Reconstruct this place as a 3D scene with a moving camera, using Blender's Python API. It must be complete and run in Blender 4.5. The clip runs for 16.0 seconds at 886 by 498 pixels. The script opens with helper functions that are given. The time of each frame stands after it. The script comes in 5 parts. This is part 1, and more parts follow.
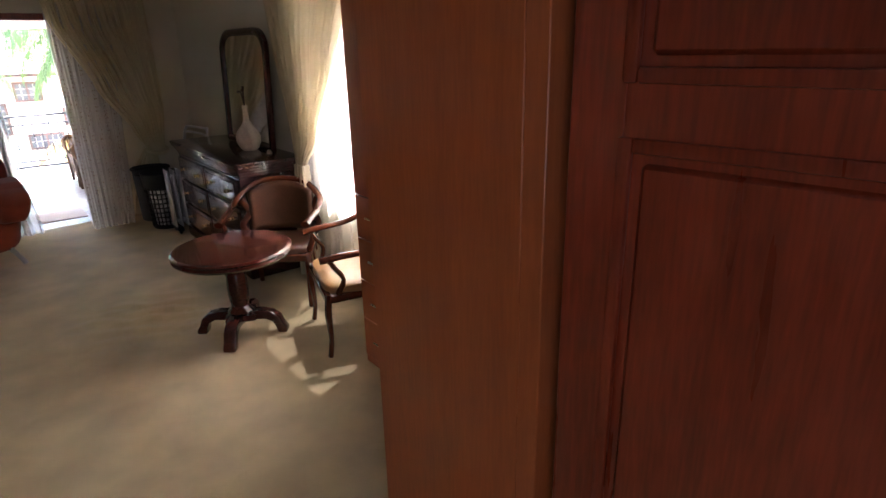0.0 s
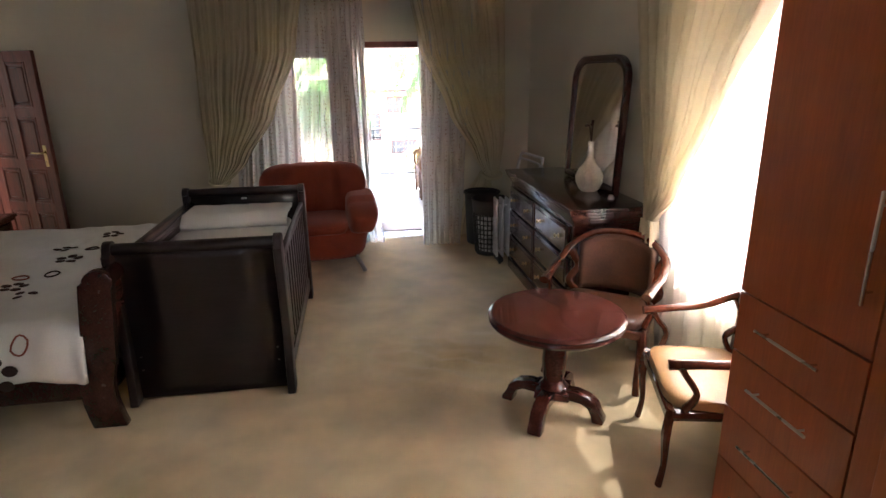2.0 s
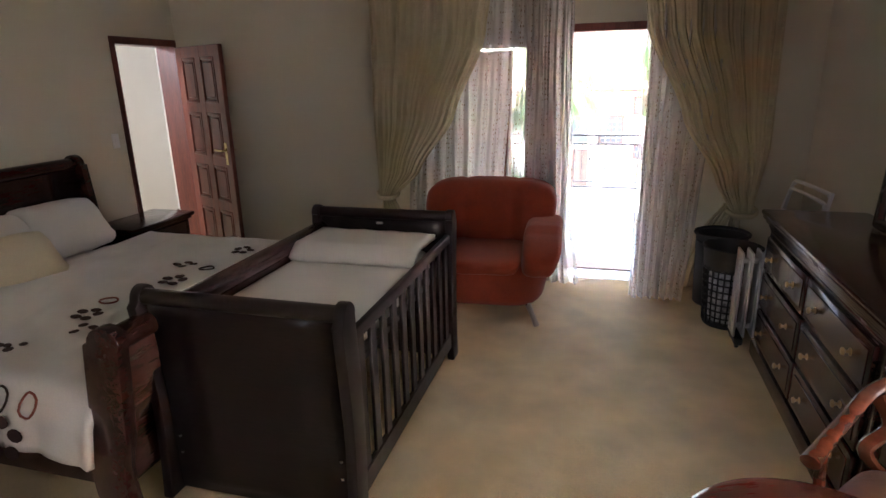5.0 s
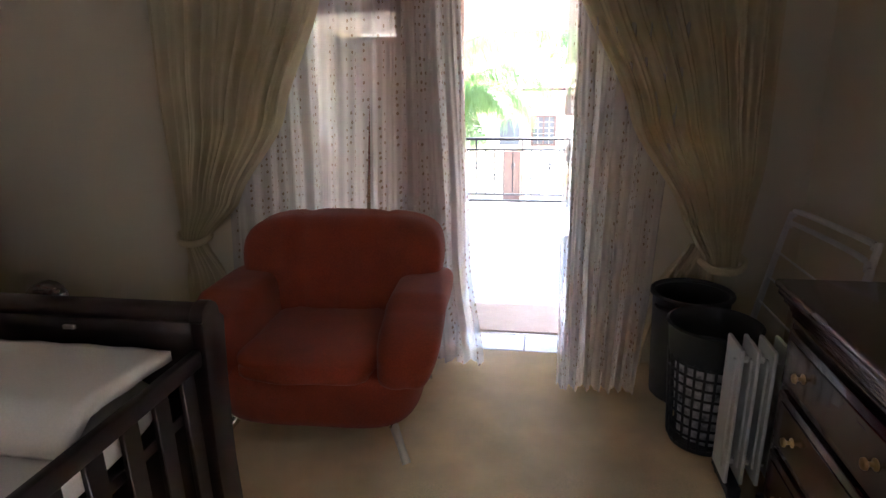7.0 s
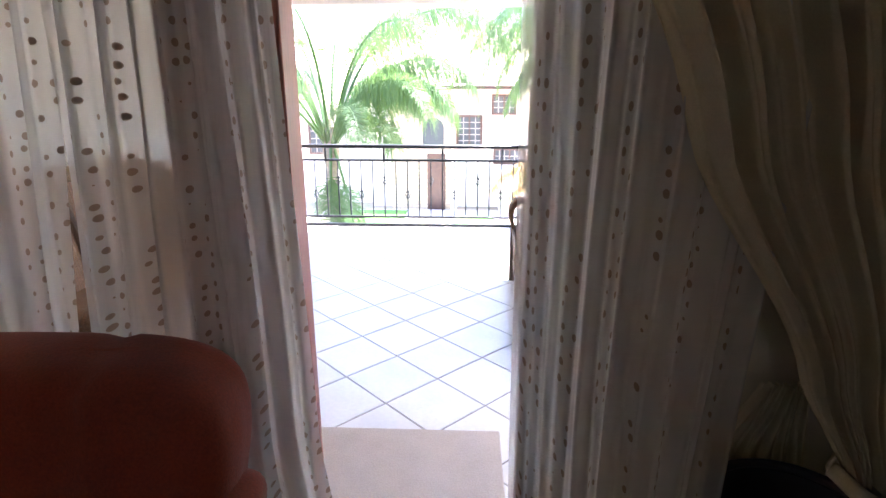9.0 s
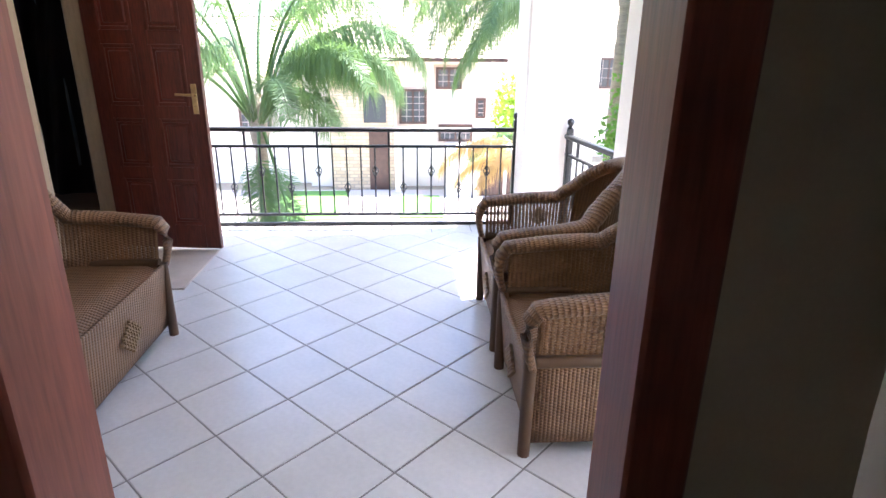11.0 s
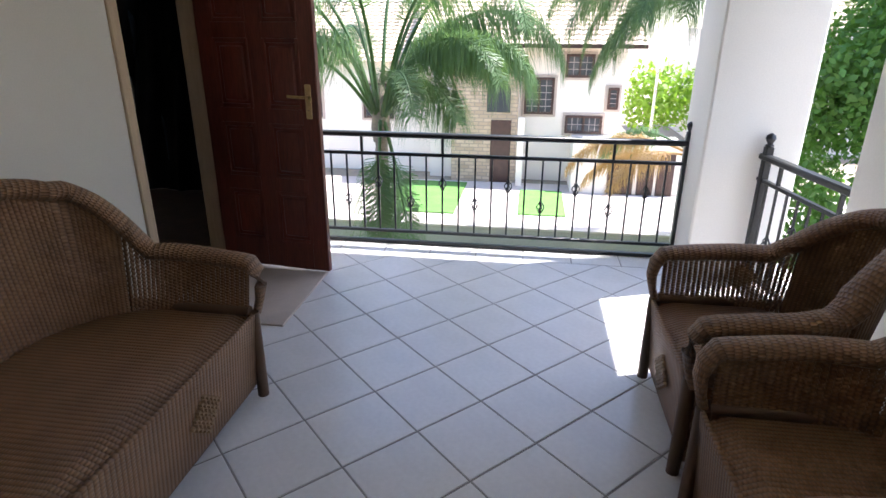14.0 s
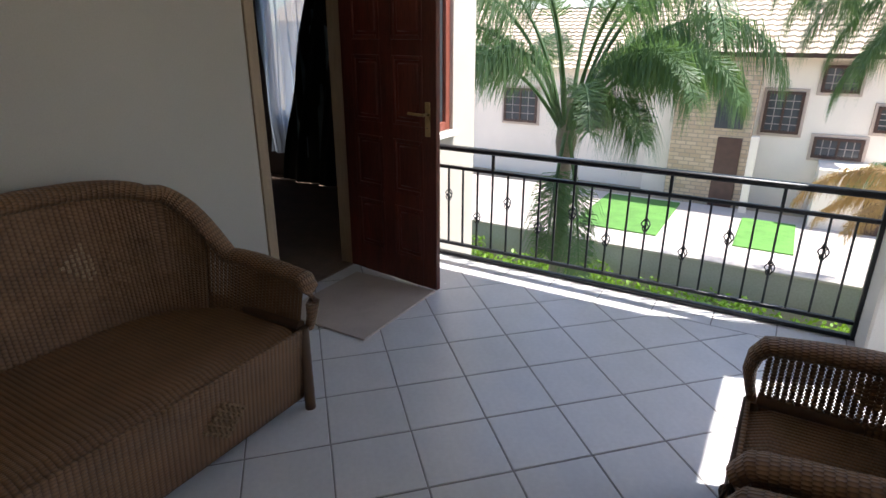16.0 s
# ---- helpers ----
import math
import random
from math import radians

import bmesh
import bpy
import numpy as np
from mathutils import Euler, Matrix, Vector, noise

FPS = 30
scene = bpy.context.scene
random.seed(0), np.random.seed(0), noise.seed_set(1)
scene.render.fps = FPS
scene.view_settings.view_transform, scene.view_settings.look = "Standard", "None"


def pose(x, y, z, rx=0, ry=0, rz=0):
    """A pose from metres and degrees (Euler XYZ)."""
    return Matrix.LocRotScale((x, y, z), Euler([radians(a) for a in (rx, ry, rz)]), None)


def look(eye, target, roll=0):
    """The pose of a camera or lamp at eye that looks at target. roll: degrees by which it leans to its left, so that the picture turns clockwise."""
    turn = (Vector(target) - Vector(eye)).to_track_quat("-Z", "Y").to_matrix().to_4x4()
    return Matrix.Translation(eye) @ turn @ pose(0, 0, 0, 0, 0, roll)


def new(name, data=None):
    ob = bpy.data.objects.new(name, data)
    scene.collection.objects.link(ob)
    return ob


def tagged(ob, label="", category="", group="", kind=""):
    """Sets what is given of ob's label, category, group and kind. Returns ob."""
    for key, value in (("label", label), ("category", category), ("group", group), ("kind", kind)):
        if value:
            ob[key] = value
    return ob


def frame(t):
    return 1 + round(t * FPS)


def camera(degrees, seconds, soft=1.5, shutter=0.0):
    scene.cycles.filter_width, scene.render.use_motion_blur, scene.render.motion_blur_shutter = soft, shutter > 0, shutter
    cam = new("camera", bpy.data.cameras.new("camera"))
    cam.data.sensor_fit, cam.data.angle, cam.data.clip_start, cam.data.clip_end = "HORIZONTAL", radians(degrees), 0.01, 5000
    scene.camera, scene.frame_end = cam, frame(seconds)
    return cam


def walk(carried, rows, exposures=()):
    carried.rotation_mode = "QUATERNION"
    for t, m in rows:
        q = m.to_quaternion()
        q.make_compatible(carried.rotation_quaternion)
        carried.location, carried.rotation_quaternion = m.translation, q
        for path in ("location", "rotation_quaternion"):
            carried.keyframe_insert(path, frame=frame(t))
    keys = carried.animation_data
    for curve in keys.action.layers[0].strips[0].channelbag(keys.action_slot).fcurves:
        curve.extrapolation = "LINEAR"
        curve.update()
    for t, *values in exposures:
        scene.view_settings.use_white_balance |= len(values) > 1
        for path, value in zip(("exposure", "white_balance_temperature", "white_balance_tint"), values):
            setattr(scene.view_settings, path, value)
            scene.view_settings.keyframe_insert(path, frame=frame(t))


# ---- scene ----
cam = camera(74.7, 16.0)
PATH = [
    (0, (-0.292, -6.973, 1.702), (0.879, -5.493, 1.04), -1.4),
    (0.5, (-0.229, -6.743, 1.773), (0.716, -5.106, 1.118), -1.5),
    (1, (-0.193, -6.521, 1.789), (0.543, -4.763, 1.183), -1.3),
    (1.5, (-0.172, -6.351, 1.752), (0.338, -4.509, 1.162), -1.3),
    (2, (-0.192, -6.21, 1.773), (0.079, -4.316, 1.189), -0.9),
    (2.5, (-0.188, -6.068, 1.758), (-0.182, -4.146, 1.207), -0.7),
    (3, (-0.155, -5.946, 1.741), (-0.4, -4.038, 1.194), -0.6),
    (3.2, (-0.144, -5.899, 1.738), (-0.467, -4.002, 1.191), -0.5),
    (5.3, (0.241, -4.582, 1.703), (-0.279, -2.737, 1.13), -1.2),
    (5.5, (0.25, -4.42, 1.696), (-0.263, -2.573, 1.124), -1.1),
    (6, (0.294, -3.985, 1.665), (-0.159, -2.123, 1.091), -1.2),
    (6.5, (0.337, -3.533, 1.651), (-0.024, -1.652, 1.074), -1.1),
    (7, (0.338, -3.076, 1.586), (0.014, -1.187, 1.014), -1.1),
    (7.5, (0.335, -2.635, 1.573), (0.066, -0.738, 0.999), -1.2),
    (8, (0.346, -2.172, 1.543), (0.135, -0.268, 0.968), -1.3),
    (8.5, (0.345, -1.754, 1.515), (0.187, 0.154, 0.936), -0.5),
    (9, (0.348, -1.359, 1.494), (0.267, 0.554, 0.915), -0.0),
    (9.5, (0.359, -1.034, 1.481), (0.334, 0.879, 0.898), -0.0),
    (9.9, (0.324, -0.828, 1.433), (0.327, 1.086, 0.853), -0.1),
    (10, (0.327, -0.768, 1.435), (0.332, 1.143, 0.844), -0.2),
    (10.2, (0.301, -0.693, 1.44), (0.326, 1.212, 0.831), 0.1),
    (12.3, (0.241, -0.045, 1.483), (0.415, 1.818, 0.777), -0.2),
    (12.5, (0.222, -0.003, 1.488), (0.381, 1.862, 0.785), -0.1),
    (13, (0.17, 0.119, 1.487), (0.224, 1.99, 0.782), 0.0),
    (13.5, (0.133, 0.249, 1.481), (0.025, 2.118, 0.776), -0.0),
    (14, (0.102, 0.374, 1.502), (-0.165, 2.225, 0.793), 0.3),
    (14.5, (0.173, 0.589, 1.48), (-0.224, 2.415, 0.768), 0.3),
    (15, (0.344, 0.773, 1.472), (-0.237, 2.547, 0.754), 0.2),
    (15.5, (0.563, 0.789, 1.517), (-0.177, 2.504, 0.802), -0.2),
    (16, (0.64, 0.813, 1.571), (-0.313, 2.427, 0.873), 0.1),
]
walk(cam, [(t, look(eye, target, roll)) for t, eye, target, roll in PATH],
     exposures=[(0, 4.35, 6050, 19), (1.5, 4.75, 6050, 19), (3, 5.05, 6050, 18), (6, 5.05, 6050, 20), (7, 4.6, 6050, 20), (8, 4.35, 6050, 20), (9.5, 3.6, 6000, 21), (10.2, 3.4, 6000, 21), (12.5, 2.15, 5950, 15), (14, 1.8, 6000, 15), (15.5, 1.2, 6150, 13), (16, 1.1, 6150, 13)])

# ---- world, sun, large lights ----
SUN = Vector((1.0, 0.38, 1.95)).normalized()
world = bpy.data.worlds.new("sky")
scene.world = world
world.use_nodes = True
wn = world.node_tree
sky = wn.nodes.new("ShaderNodeTexSky")
sky.sky_type = "NISHITA"
sky.sun_disc = False
sky.sun_elevation = math.asin(SUN.z)
sky.sun_rotation = math.atan2(SUN.x, SUN.y)
wn.nodes["Background"].inputs[1].default_value = 0.15
wn.links.new(sky.outputs[0], wn.nodes["Background"].inputs[0])
sun = new("sun", bpy.data.lights.new("sun", "SUN"))
sun.data.energy, sun.data.angle, sun.data.color = 5.0, radians(0.5), (1, 0.95, 0.87)
sun.matrix_world = look(SUN * 30, (0, 0, 0))


def window_light(name, eye, target, w, h, energy, color=(0.93, 0.96, 1)):
    ob = new(name, bpy.data.lights.new(name, "AREA"))
    ob.data.shape, ob.data.size, ob.data.size_y = "RECTANGLE", w, h
    ob.data.energy, ob.data.color = energy, color
    ob.matrix_world = look(eye, target)
    return ob


window_light("side_window_light", (2.02, -3.75, 1.45), (0, -3.75, 1.2), 1.25, 1.4, 3.2)
# Fill lamp added to brighten the hall, which has no window.
window_light("hall_fill_light", (-5.2, -2.3, 2.3), (-4.6, -0.4, 1.2), 0.8, 0.8, 4.5)
# Added fill in the unseen entrance doorway, to brighten wardrobe and door.
window_light("entrance_fill_light", (-0.75, -7.75, 1.5), (0.3, -5.5, 1.0), 0.8, 1.6, 0.4)


# ---- materials ----
def material(name, color, rough=0.6, metal=0.0, var=0.15, scale=6.0, fine=60.0, bump=0.1, stretch=(1, 1, 1), coat=0.0, sheen=0.0, dark=None):
    """A surface with patchy and fine variation in colour, and fine relief."""
    m = bpy.data.materials.new(name)
    m.use_nodes = True
    n, l = m.node_tree.nodes, m.node_tree.links
    b = n["Principled BSDF"]
    tc, mp = n.new("ShaderNodeTexCoord"), n.new("ShaderNodeMapping")
    mp.inputs["Scale"].default_value = stretch
    l.new(tc.outputs["Object"], mp.inputs[0])
    big, small = n.new("ShaderNodeTexNoise"), n.new("ShaderNodeTexNoise")
    big.inputs["Scale"].default_value, small.inputs["Scale"].default_value = scale, fine
    big.inputs["Detail"].default_value, small.inputs["Detail"].default_value = 4, 3
    l.new(mp.outputs[0], big.inputs[0]), l.new(mp.outputs[0], small.inputs[0])
    mix = n.new("ShaderNodeMath")
    mix.operation = "ADD"
    l.new(big.outputs[0], mix.inputs[0]), l.new(small.outputs[0], mix.inputs[1])
    ramp = n.new("ShaderNodeMapRange")
    ramp.inputs["From Min"].default_value, ramp.inputs["From Max"].default_value = 0.65, 1.35
    l.new(mix.outputs[0], ramp.inputs[0])
    cm = n.new("ShaderNodeMix")
    cm.data_type = "RGBA"
    lo = dark or [c * (1 - var) for c in color]
    hi = [min(1, c * (1 + var)) for c in color]
    cm.inputs[6].default_value, cm.inputs[7].default_value = (*lo, 1), (*hi, 1)
    l.new(ramp.outputs[0], cm.inputs[0])
    info = n.new("ShaderNodeObjectInfo")
    hs = n.new("ShaderNodeHueSaturation")
    vr = n.new("ShaderNodeMapRange")
    vr.inputs["To Min"].default_value, vr.inputs["To Max"].default_value = 1 - var * 0.35, 1 + var * 0.35
    l.new(info.outputs["Random"], vr.inputs[0]), l.new(vr.outputs[0], hs.inputs["Value"])
    l.new(cm.outputs[2], hs.inputs["Color"]), l.new(hs.outputs[0], b.inputs["Base Color"])
    rr = n.new("ShaderNodeMapRange")
    rr.inputs["To Min"].default_value, rr.inputs["To Max"].default_value = max(0.03, rough - 0.08), min(1, rough + 0.08)
    l.new(big.outputs[0], rr.inputs[0]), l.new(rr.outputs[0], b.inputs["Roughness"])
    b.inputs["Metallic"].default_value = metal
    b.inputs["Coat Weight"].default_value = coat
    b.inputs["Sheen Weight"].default_value = sheen
    if bump:
        bp = n.new("ShaderNodeBump")
        bp.inputs["Strength"].default_value, bp.inputs["Distance"].default_value = bump, 0.004
        l.new(mix.outputs[0], bp.inputs["Height"]), l.new(bp.outputs[0], b.inputs["Normal"])
    return m


def cloth(name, color, sheer=0.0, glow=0.35, motif=False, var=0.12):
    """Woven cloth that lets light through; sheer: share of open mesh; motif: columns of stitched flowers laid out in UV metres."""
    m = material(name, color, 0.85, var=var, scale=3, fine=220, bump=0.15, sheen=0.2)
    n, l = m.node_tree.nodes, m.node_tree.links
    b, out = n["Principled BSDF"], n["Material Output"]
    tr = n.new("ShaderNodeBsdfTranslucent")
    tr.inputs[0].default_value = (*color, 1)
    mx = n.new("ShaderNodeMixShader")
    mx.inputs[0].default_value = glow
    l.new(b.outputs[0], mx.inputs[1]), l.new(tr.outputs[0], mx.inputs[2])
    last = mx
    if sheer:
        tp = n.new("ShaderNodeBsdfTransparent")
        op = n.new("ShaderNodeMixShader")
        l.new(mx.outputs[0], op.inputs[1]), l.new(tp.outputs[0], op.inputs[2])
        op.inputs[0].default_value = sheer
        last = op
        if motif:
            uv = n.new("ShaderNodeUVMap")
            vo = n.new("ShaderNodeTexVoronoi")
            mp = n.new("ShaderNodeMapping")
            mp.inputs["Scale"].default_value = (40, 26, 1)
            vo.inputs["Scale"].default_value, vo.inputs["Randomness"].default_value = 1.0, 0.35
            l.new(uv.outputs[0], mp.inputs[0]), l.new(mp.outputs[0], vo.inputs["Vector"])
            lt = n.new("ShaderNodeMath")
            lt.operation, lt.inputs[1].default_value = "LESS_THAN", 0.23
            l.new(vo.outputs["Distance"], lt.inputs[0])
            sx, wv, gt = n.new("ShaderNodeSeparateXYZ"), n.new("ShaderNodeMath"), n.new("ShaderNodeMath")
            l.new(uv.outputs[0], sx.inputs[0])
            wv.operation, wv.inputs[1].default_value = "PINGPONG", 0.075
            gt.operation, gt.inputs[1].default_value = "GREATER_THAN", 0.04
            l.new(sx.outputs[0], wv.inputs[0]), l.new(wv.outputs[0], gt.inputs[0])
            mu = n.new("ShaderNodeMath")
            mu.operation = "MULTIPLY"
            l.new(lt.outputs[0], mu.inputs[0]), l.new(gt.outputs[0], mu.inputs[1])
            th = n.new("ShaderNodeBsdfDiffuse")
            th.inputs[0].default_value = (0.3, 0.23, 0.18, 1)
            fin = n.new("ShaderNodeMixShader")
            l.new(mu.outputs[0], fin.inputs[0]), l.new(op.outputs[0], fin.inputs[1]), l.new(th.outputs[0], fin.inputs[2])
            last = fin
    l.new(last.outputs[0], out.inputs[0])
    return m


def wicker_material(name, color, gap=0.0):
    """Woven cane in UV metres: upright canes and cross strands with relief; gap: open slits between canes."""
    m = bpy.data.materials.new(name)
    m.use_nodes = True
    n, l = m.node_tree.nodes, m.node_tree.links
    b, out = n["Principled BSDF"], n["Material Output"]
    uv, sx = n.new("ShaderNodeUVMap"), n.new("ShaderNodeSeparateXYZ")
    l.new(uv.outputs[0], sx.inputs[0])

    def math_node(op, a, v=None, c=None):
        k = n.new("ShaderNodeMath")
        k.operation = op
        for i, q in enumerate((a, v, c)):
            if q is None:
                continue
            if isinstance(q, (int, float)):
                k.inputs[i].default_value = q
            else:
                l.new(q, k.inputs[i])
        return k.outputs[0]
    u, v = sx.outputs[0], sx.outputs[1]
    cu = math_node("ABSOLUTE", math_node("SINE", math_node("MULTIPLY", u, math.pi / 0.021)))
    row = math_node("MULTIPLY", v, math.pi / 0.013)
    shift = math_node("MULTIPLY", math_node("FLOOR", math_node("MULTIPLY", u, 1 / 0.021)), math.pi / 2)
    cv = math_node("ABSOLUTE", math_node("SINE", math_node("ADD", row, shift)))
    h = math_node("ADD", math_node("MULTIPLY", cu, 0.55), math_node("MULTIPLY", cv, 0.45))
    noi = n.new("ShaderNodeTexNoise")
    noi.inputs["Scale"].default_value, noi.inputs["Detail"].default_value = 9, 5
    l.new(uv.outputs[0], noi.inputs[0])
    # Low points of the weave get darker colour, standing in for shade between canes.
    ramp = n.new("ShaderNodeValToRGB")
    ramp.color_ramp.elements[0].color = (*[c * 0.18 for c in color], 1)
    ramp.color_ramp.elements[1].color = (*[c * 1.9 for c in color], 1)
    l.new(math_node("MULTIPLY_ADD", h, 0.55, math_node("MULTIPLY", noi.outputs[0], 0.5)), ramp.inputs[0])
    l.new(ramp.outputs[0], b.inputs["Base Color"])
    b.inputs["Roughness"].default_value = 0.48
    bp = n.new("ShaderNodeBump")
    bp.inputs["Strength"].default_value, bp.inputs["Distance"].default_value = 0.9, 0.006
    l.new(h, bp.inputs["Height"]), l.new(bp.outputs[0], b.inputs["Normal"])
    if gap:
        tp, mx = n.new("ShaderNodeBsdfTransparent"), n.new("ShaderNodeMixShader")
        l.new(math_node("MULTIPLY", math_node("LESS_THAN", cu, gap + 0.08), math_node("LESS_THAN", cv, 0.8)), mx.inputs[0])
        l.new(b.outputs[0], mx.inputs[1]), l.new(tp.outputs[0], mx.inputs[2])
        l.new(mx.outputs[0], out.inputs[0])
    return m


def glass_material(name):
    m = bpy.data.materials.new(name)
    m.use_nodes = True
    b = m.node_tree.nodes["Principled BSDF"]
    b.inputs["Transmission Weight"].default_value, b.inputs["Roughness"].default_value = 1, 0.02
    b.inputs["IOR"].default_value = 1.1
    return m


M_WALL = material("beige_wall_paint", (0.66, 0.61, 0.49), 0.75, var=0.05, scale=1.5, fine=150, bump=0.12)
M_WHITE = material("white_wall_paint", (0.8, 0.78, 0.73), 0.7, var=0.05, scale=1.5, fine=130, bump=0.15)
M_CEIL = material("ceiling_paint", (0.78, 0.77, 0.73), 0.8, var=0.04, bump=0.05)
M_CARPET = material("beige_carpet", (0.6, 0.47, 0.27), 0.97, var=0.28, scale=3.6, fine=240, bump=0.7, sheen=0.3)
M_TILE = material("pale_floor_tile", (0.72, 0.7, 0.69), 0.24, var=0.06, scale=5, fine=40, bump=0.03)
M_GROUT = material("tile_grout", (0.26, 0.24, 0.23), 0.9, var=0.2, bump=0.3)
M_MAT = material("pale_door_mat", (0.5, 0.42, 0.36), 0.95, var=0.12, fine=200, bump=0.6)
M_MAHOG = material("dark_mahogany", (0.045, 0.014, 0.011), 0.24, var=0.5, scale=2.5, fine=18, bump=0.04, stretch=(7, 1, 7), coat=0.35)
M_TABLE = material("red_mahogany", (0.065, 0.016, 0.011), 0.22, var=0.5, scale=2.5, fine=16, bump=0.04, stretch=(1, 7, 7), coat=0.4)
M_CRIB = material("espresso_wood", (0.013, 0.006, 0.006), 0.42, var=0.5, scale=3, fine=20, bump=0.05, stretch=(1, 7, 7), coat=0.2)
M_WARD = material("cherry_veneer", (0.42, 0.105, 0.03), 0.34, var=0.16, scale=2.0, fine=14, bump=0.03, stretch=(8, 8, 0.7))
# Red lowered to match the backlit wing door, so shade is in the colour.
M_DOOR = material("dimmed_red_stained_wood", (0.12, 0.027, 0.016), 0.36, var=0.45, scale=2.0, fine=16, bump=0.06, stretch=(9, 9, 0.8))
# Brighter copy of the red wood for the entrance door in the light.
M_DOOR2 = material("glossy_red_door_wood", (0.2, 0.03, 0.011), 0.3, var=0.35, scale=2.0, fine=14, bump=0.05, stretch=(9, 9, 0.8), coat=0.3)
M_FRAME = material("red_stained_frame_wood", (0.24, 0.07, 0.045), 0.42, var=0.3, scale=2, fine=16, bump=0.06, stretch=(9, 9, 0.8))
M_CHAIRW = material("chestnut_chair_wood", (0.1, 0.026, 0.012), 0.22, var=0.45, scale=4, fine=24, bump=0.04, coat=0.3)
M_LEATHER = material("worn_brown_leather", (0.07, 0.03, 0.017), 0.34, var=0.35, scale=8, fine=120, bump=0.3)
# Lighter copy of the seat leather, with sunlight put into the tan colour.
M_LEATHER_SUNLIT = material("sunlit_tan_leather", (0.36, 0.2, 0.08), 0.34, var=0.2, scale=8, fine=120, bump=0.3)
M_RED = material("rust_microfibre", (0.25, 0.04, 0.016), 0.9, var=0.28, scale=5, fine=160, bump=0.3, sheen=0.12)
M_METAL = material("brushed_steel", (0.6, 0.58, 0.55), 0.28, 1.0, var=0.08, bump=0.02)
M_BRASS = material("old_brass", (0.55, 0.4, 0.2), 0.3, 1.0, var=0.2, bump=0.05)
M_IRON = material("black_painted_iron", (0.025, 0.027, 0.03), 0.38, 0.3, var=0.3, fine=90, bump=0.1)
M_SHEET = material("white_bed_linen", (0.76, 0.75, 0.72), 0.85, var=0.06, scale=4, fine=160, bump=0.25, sheen=0.2)
M_CREAM = material("cream_cushion_cloth", (0.72, 0.64, 0.45), 0.85, var=0.08, fine=160, bump=0.3, sheen=0.3)
M_BROWNF = material("brown_applique", (0.045, 0.02, 0.015), 0.85, var=0.2, bump=0.2)
M_RUSTF = material("rust_stitching", (0.3, 0.09, 0.06), 0.85, var=0.2, bump=0.2)
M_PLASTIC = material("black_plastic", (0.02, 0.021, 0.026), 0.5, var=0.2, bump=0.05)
M_LINEN = material("patterned_laundry", (0.75, 0.75, 0.74), 0.9, var=0.5, scale=18, fine=40, bump=0.4, dark=(0.1, 0.1, 0.11))
M_RAD = material("white_enamel", (0.72, 0.74, 0.75), 0.35, var=0.06, bump=0.03)
M_VASE = material("glazed_white_ceramic", (0.66, 0.62, 0.52), 0.25, var=0.12, scale=25, bump=0.15)
M_SWITCH = material("white_switch_plastic", (0.8, 0.8, 0.78), 0.4, var=0.04, bump=0)
M_CURT = cloth("gold_beige_curtain", (0.62, 0.54, 0.37), glow=0.26, var=0.12)
M_SHEER = cloth("embroidered_sheer", (0.84, 0.81, 0.77), sheer=0.4, glow=0.72, motif=True, var=0.05)
M_SHEERP = cloth("plain_sheer", (0.74, 0.71, 0.64), sheer=0.012, glow=0.34, var=0.05)
M_BLUEC = cloth("blue_grey_sheer", (0.55, 0.62, 0.72), sheer=0.3, glow=0.6, var=0.05)
M_WICKER = wicker_material("brown_wicker", (0.165, 0.085, 0.038))
M_WICKGAP = wicker_material("open_brown_wicker", (0.165, 0.085, 0.038), 0.42)
M_GLASS = glass_material("clear_glass")
M_MIRROR = material("mirror_glass", (0.86, 0.86, 0.85), 0.03, 1.0, var=0.01, bump=0)


# ---- builders ----
def obj(name, bm, mat, parent=None, label="", smooth=None):
    me = bpy.data.meshes.new(name)
    bm.to_mesh(me)
    bm.free()
    me.materials.append(mat)
    ob = new(name, me)
    if smooth is not None:
        me.shade_smooth()
        if smooth:
            me.set_sharp_from_angle(angle=radians(smooth))
    if parent is not None:
        ob.parent = parent
    if label:
        ob["label"] = label
    return ob


def part(name, bm, mat, parent, label="", smooth=40):
    return obj(name, bm, mat, parent, label, smooth)


def structure(name, bm, mat, label="", category="", smooth=None):
    return tagged(obj(name, bm, mat, None, "", smooth), label, category or name.split("_")[0], "", "structure")


def thing(name, at, label, category, group="", turn=0):
    ob = new(name)
    ob.matrix_basis = pose(*at, 0, 0, turn)
    return tagged(ob, label, category, group)


def box(lo, hi, bevel=0.0, bm=None, seg=1):
    """A box between two corners with bevelled edges, added to bm."""
    tmp = bmesh.new()
    bmesh.ops.create_cube(tmp, size=1)
    size = [b - a for a, b in zip(lo, hi)]
    mid = [(a + b) / 2 for a, b in zip(lo, hi)]
    bmesh.ops.scale(tmp, vec=size, verts=tmp.verts)
    bmesh.ops.translate(tmp, vec=mid, verts=tmp.verts)
    if bevel:
        bmesh.ops.bevel(tmp, geom=tmp.edges[:], offset=min(bevel, min(size) * 0.45), segments=seg, affect="EDGES", profile=0.5)
    return join(bm, tmp)


def join(bm, tmp):
    if bm is None:
        return tmp
    me = bpy.data.meshes.new("tmp")
    tmp.to_mesh(me)
    tmp.free()
    bm.from_mesh(me)
    bpy.data.meshes.remove(me)
    return bm


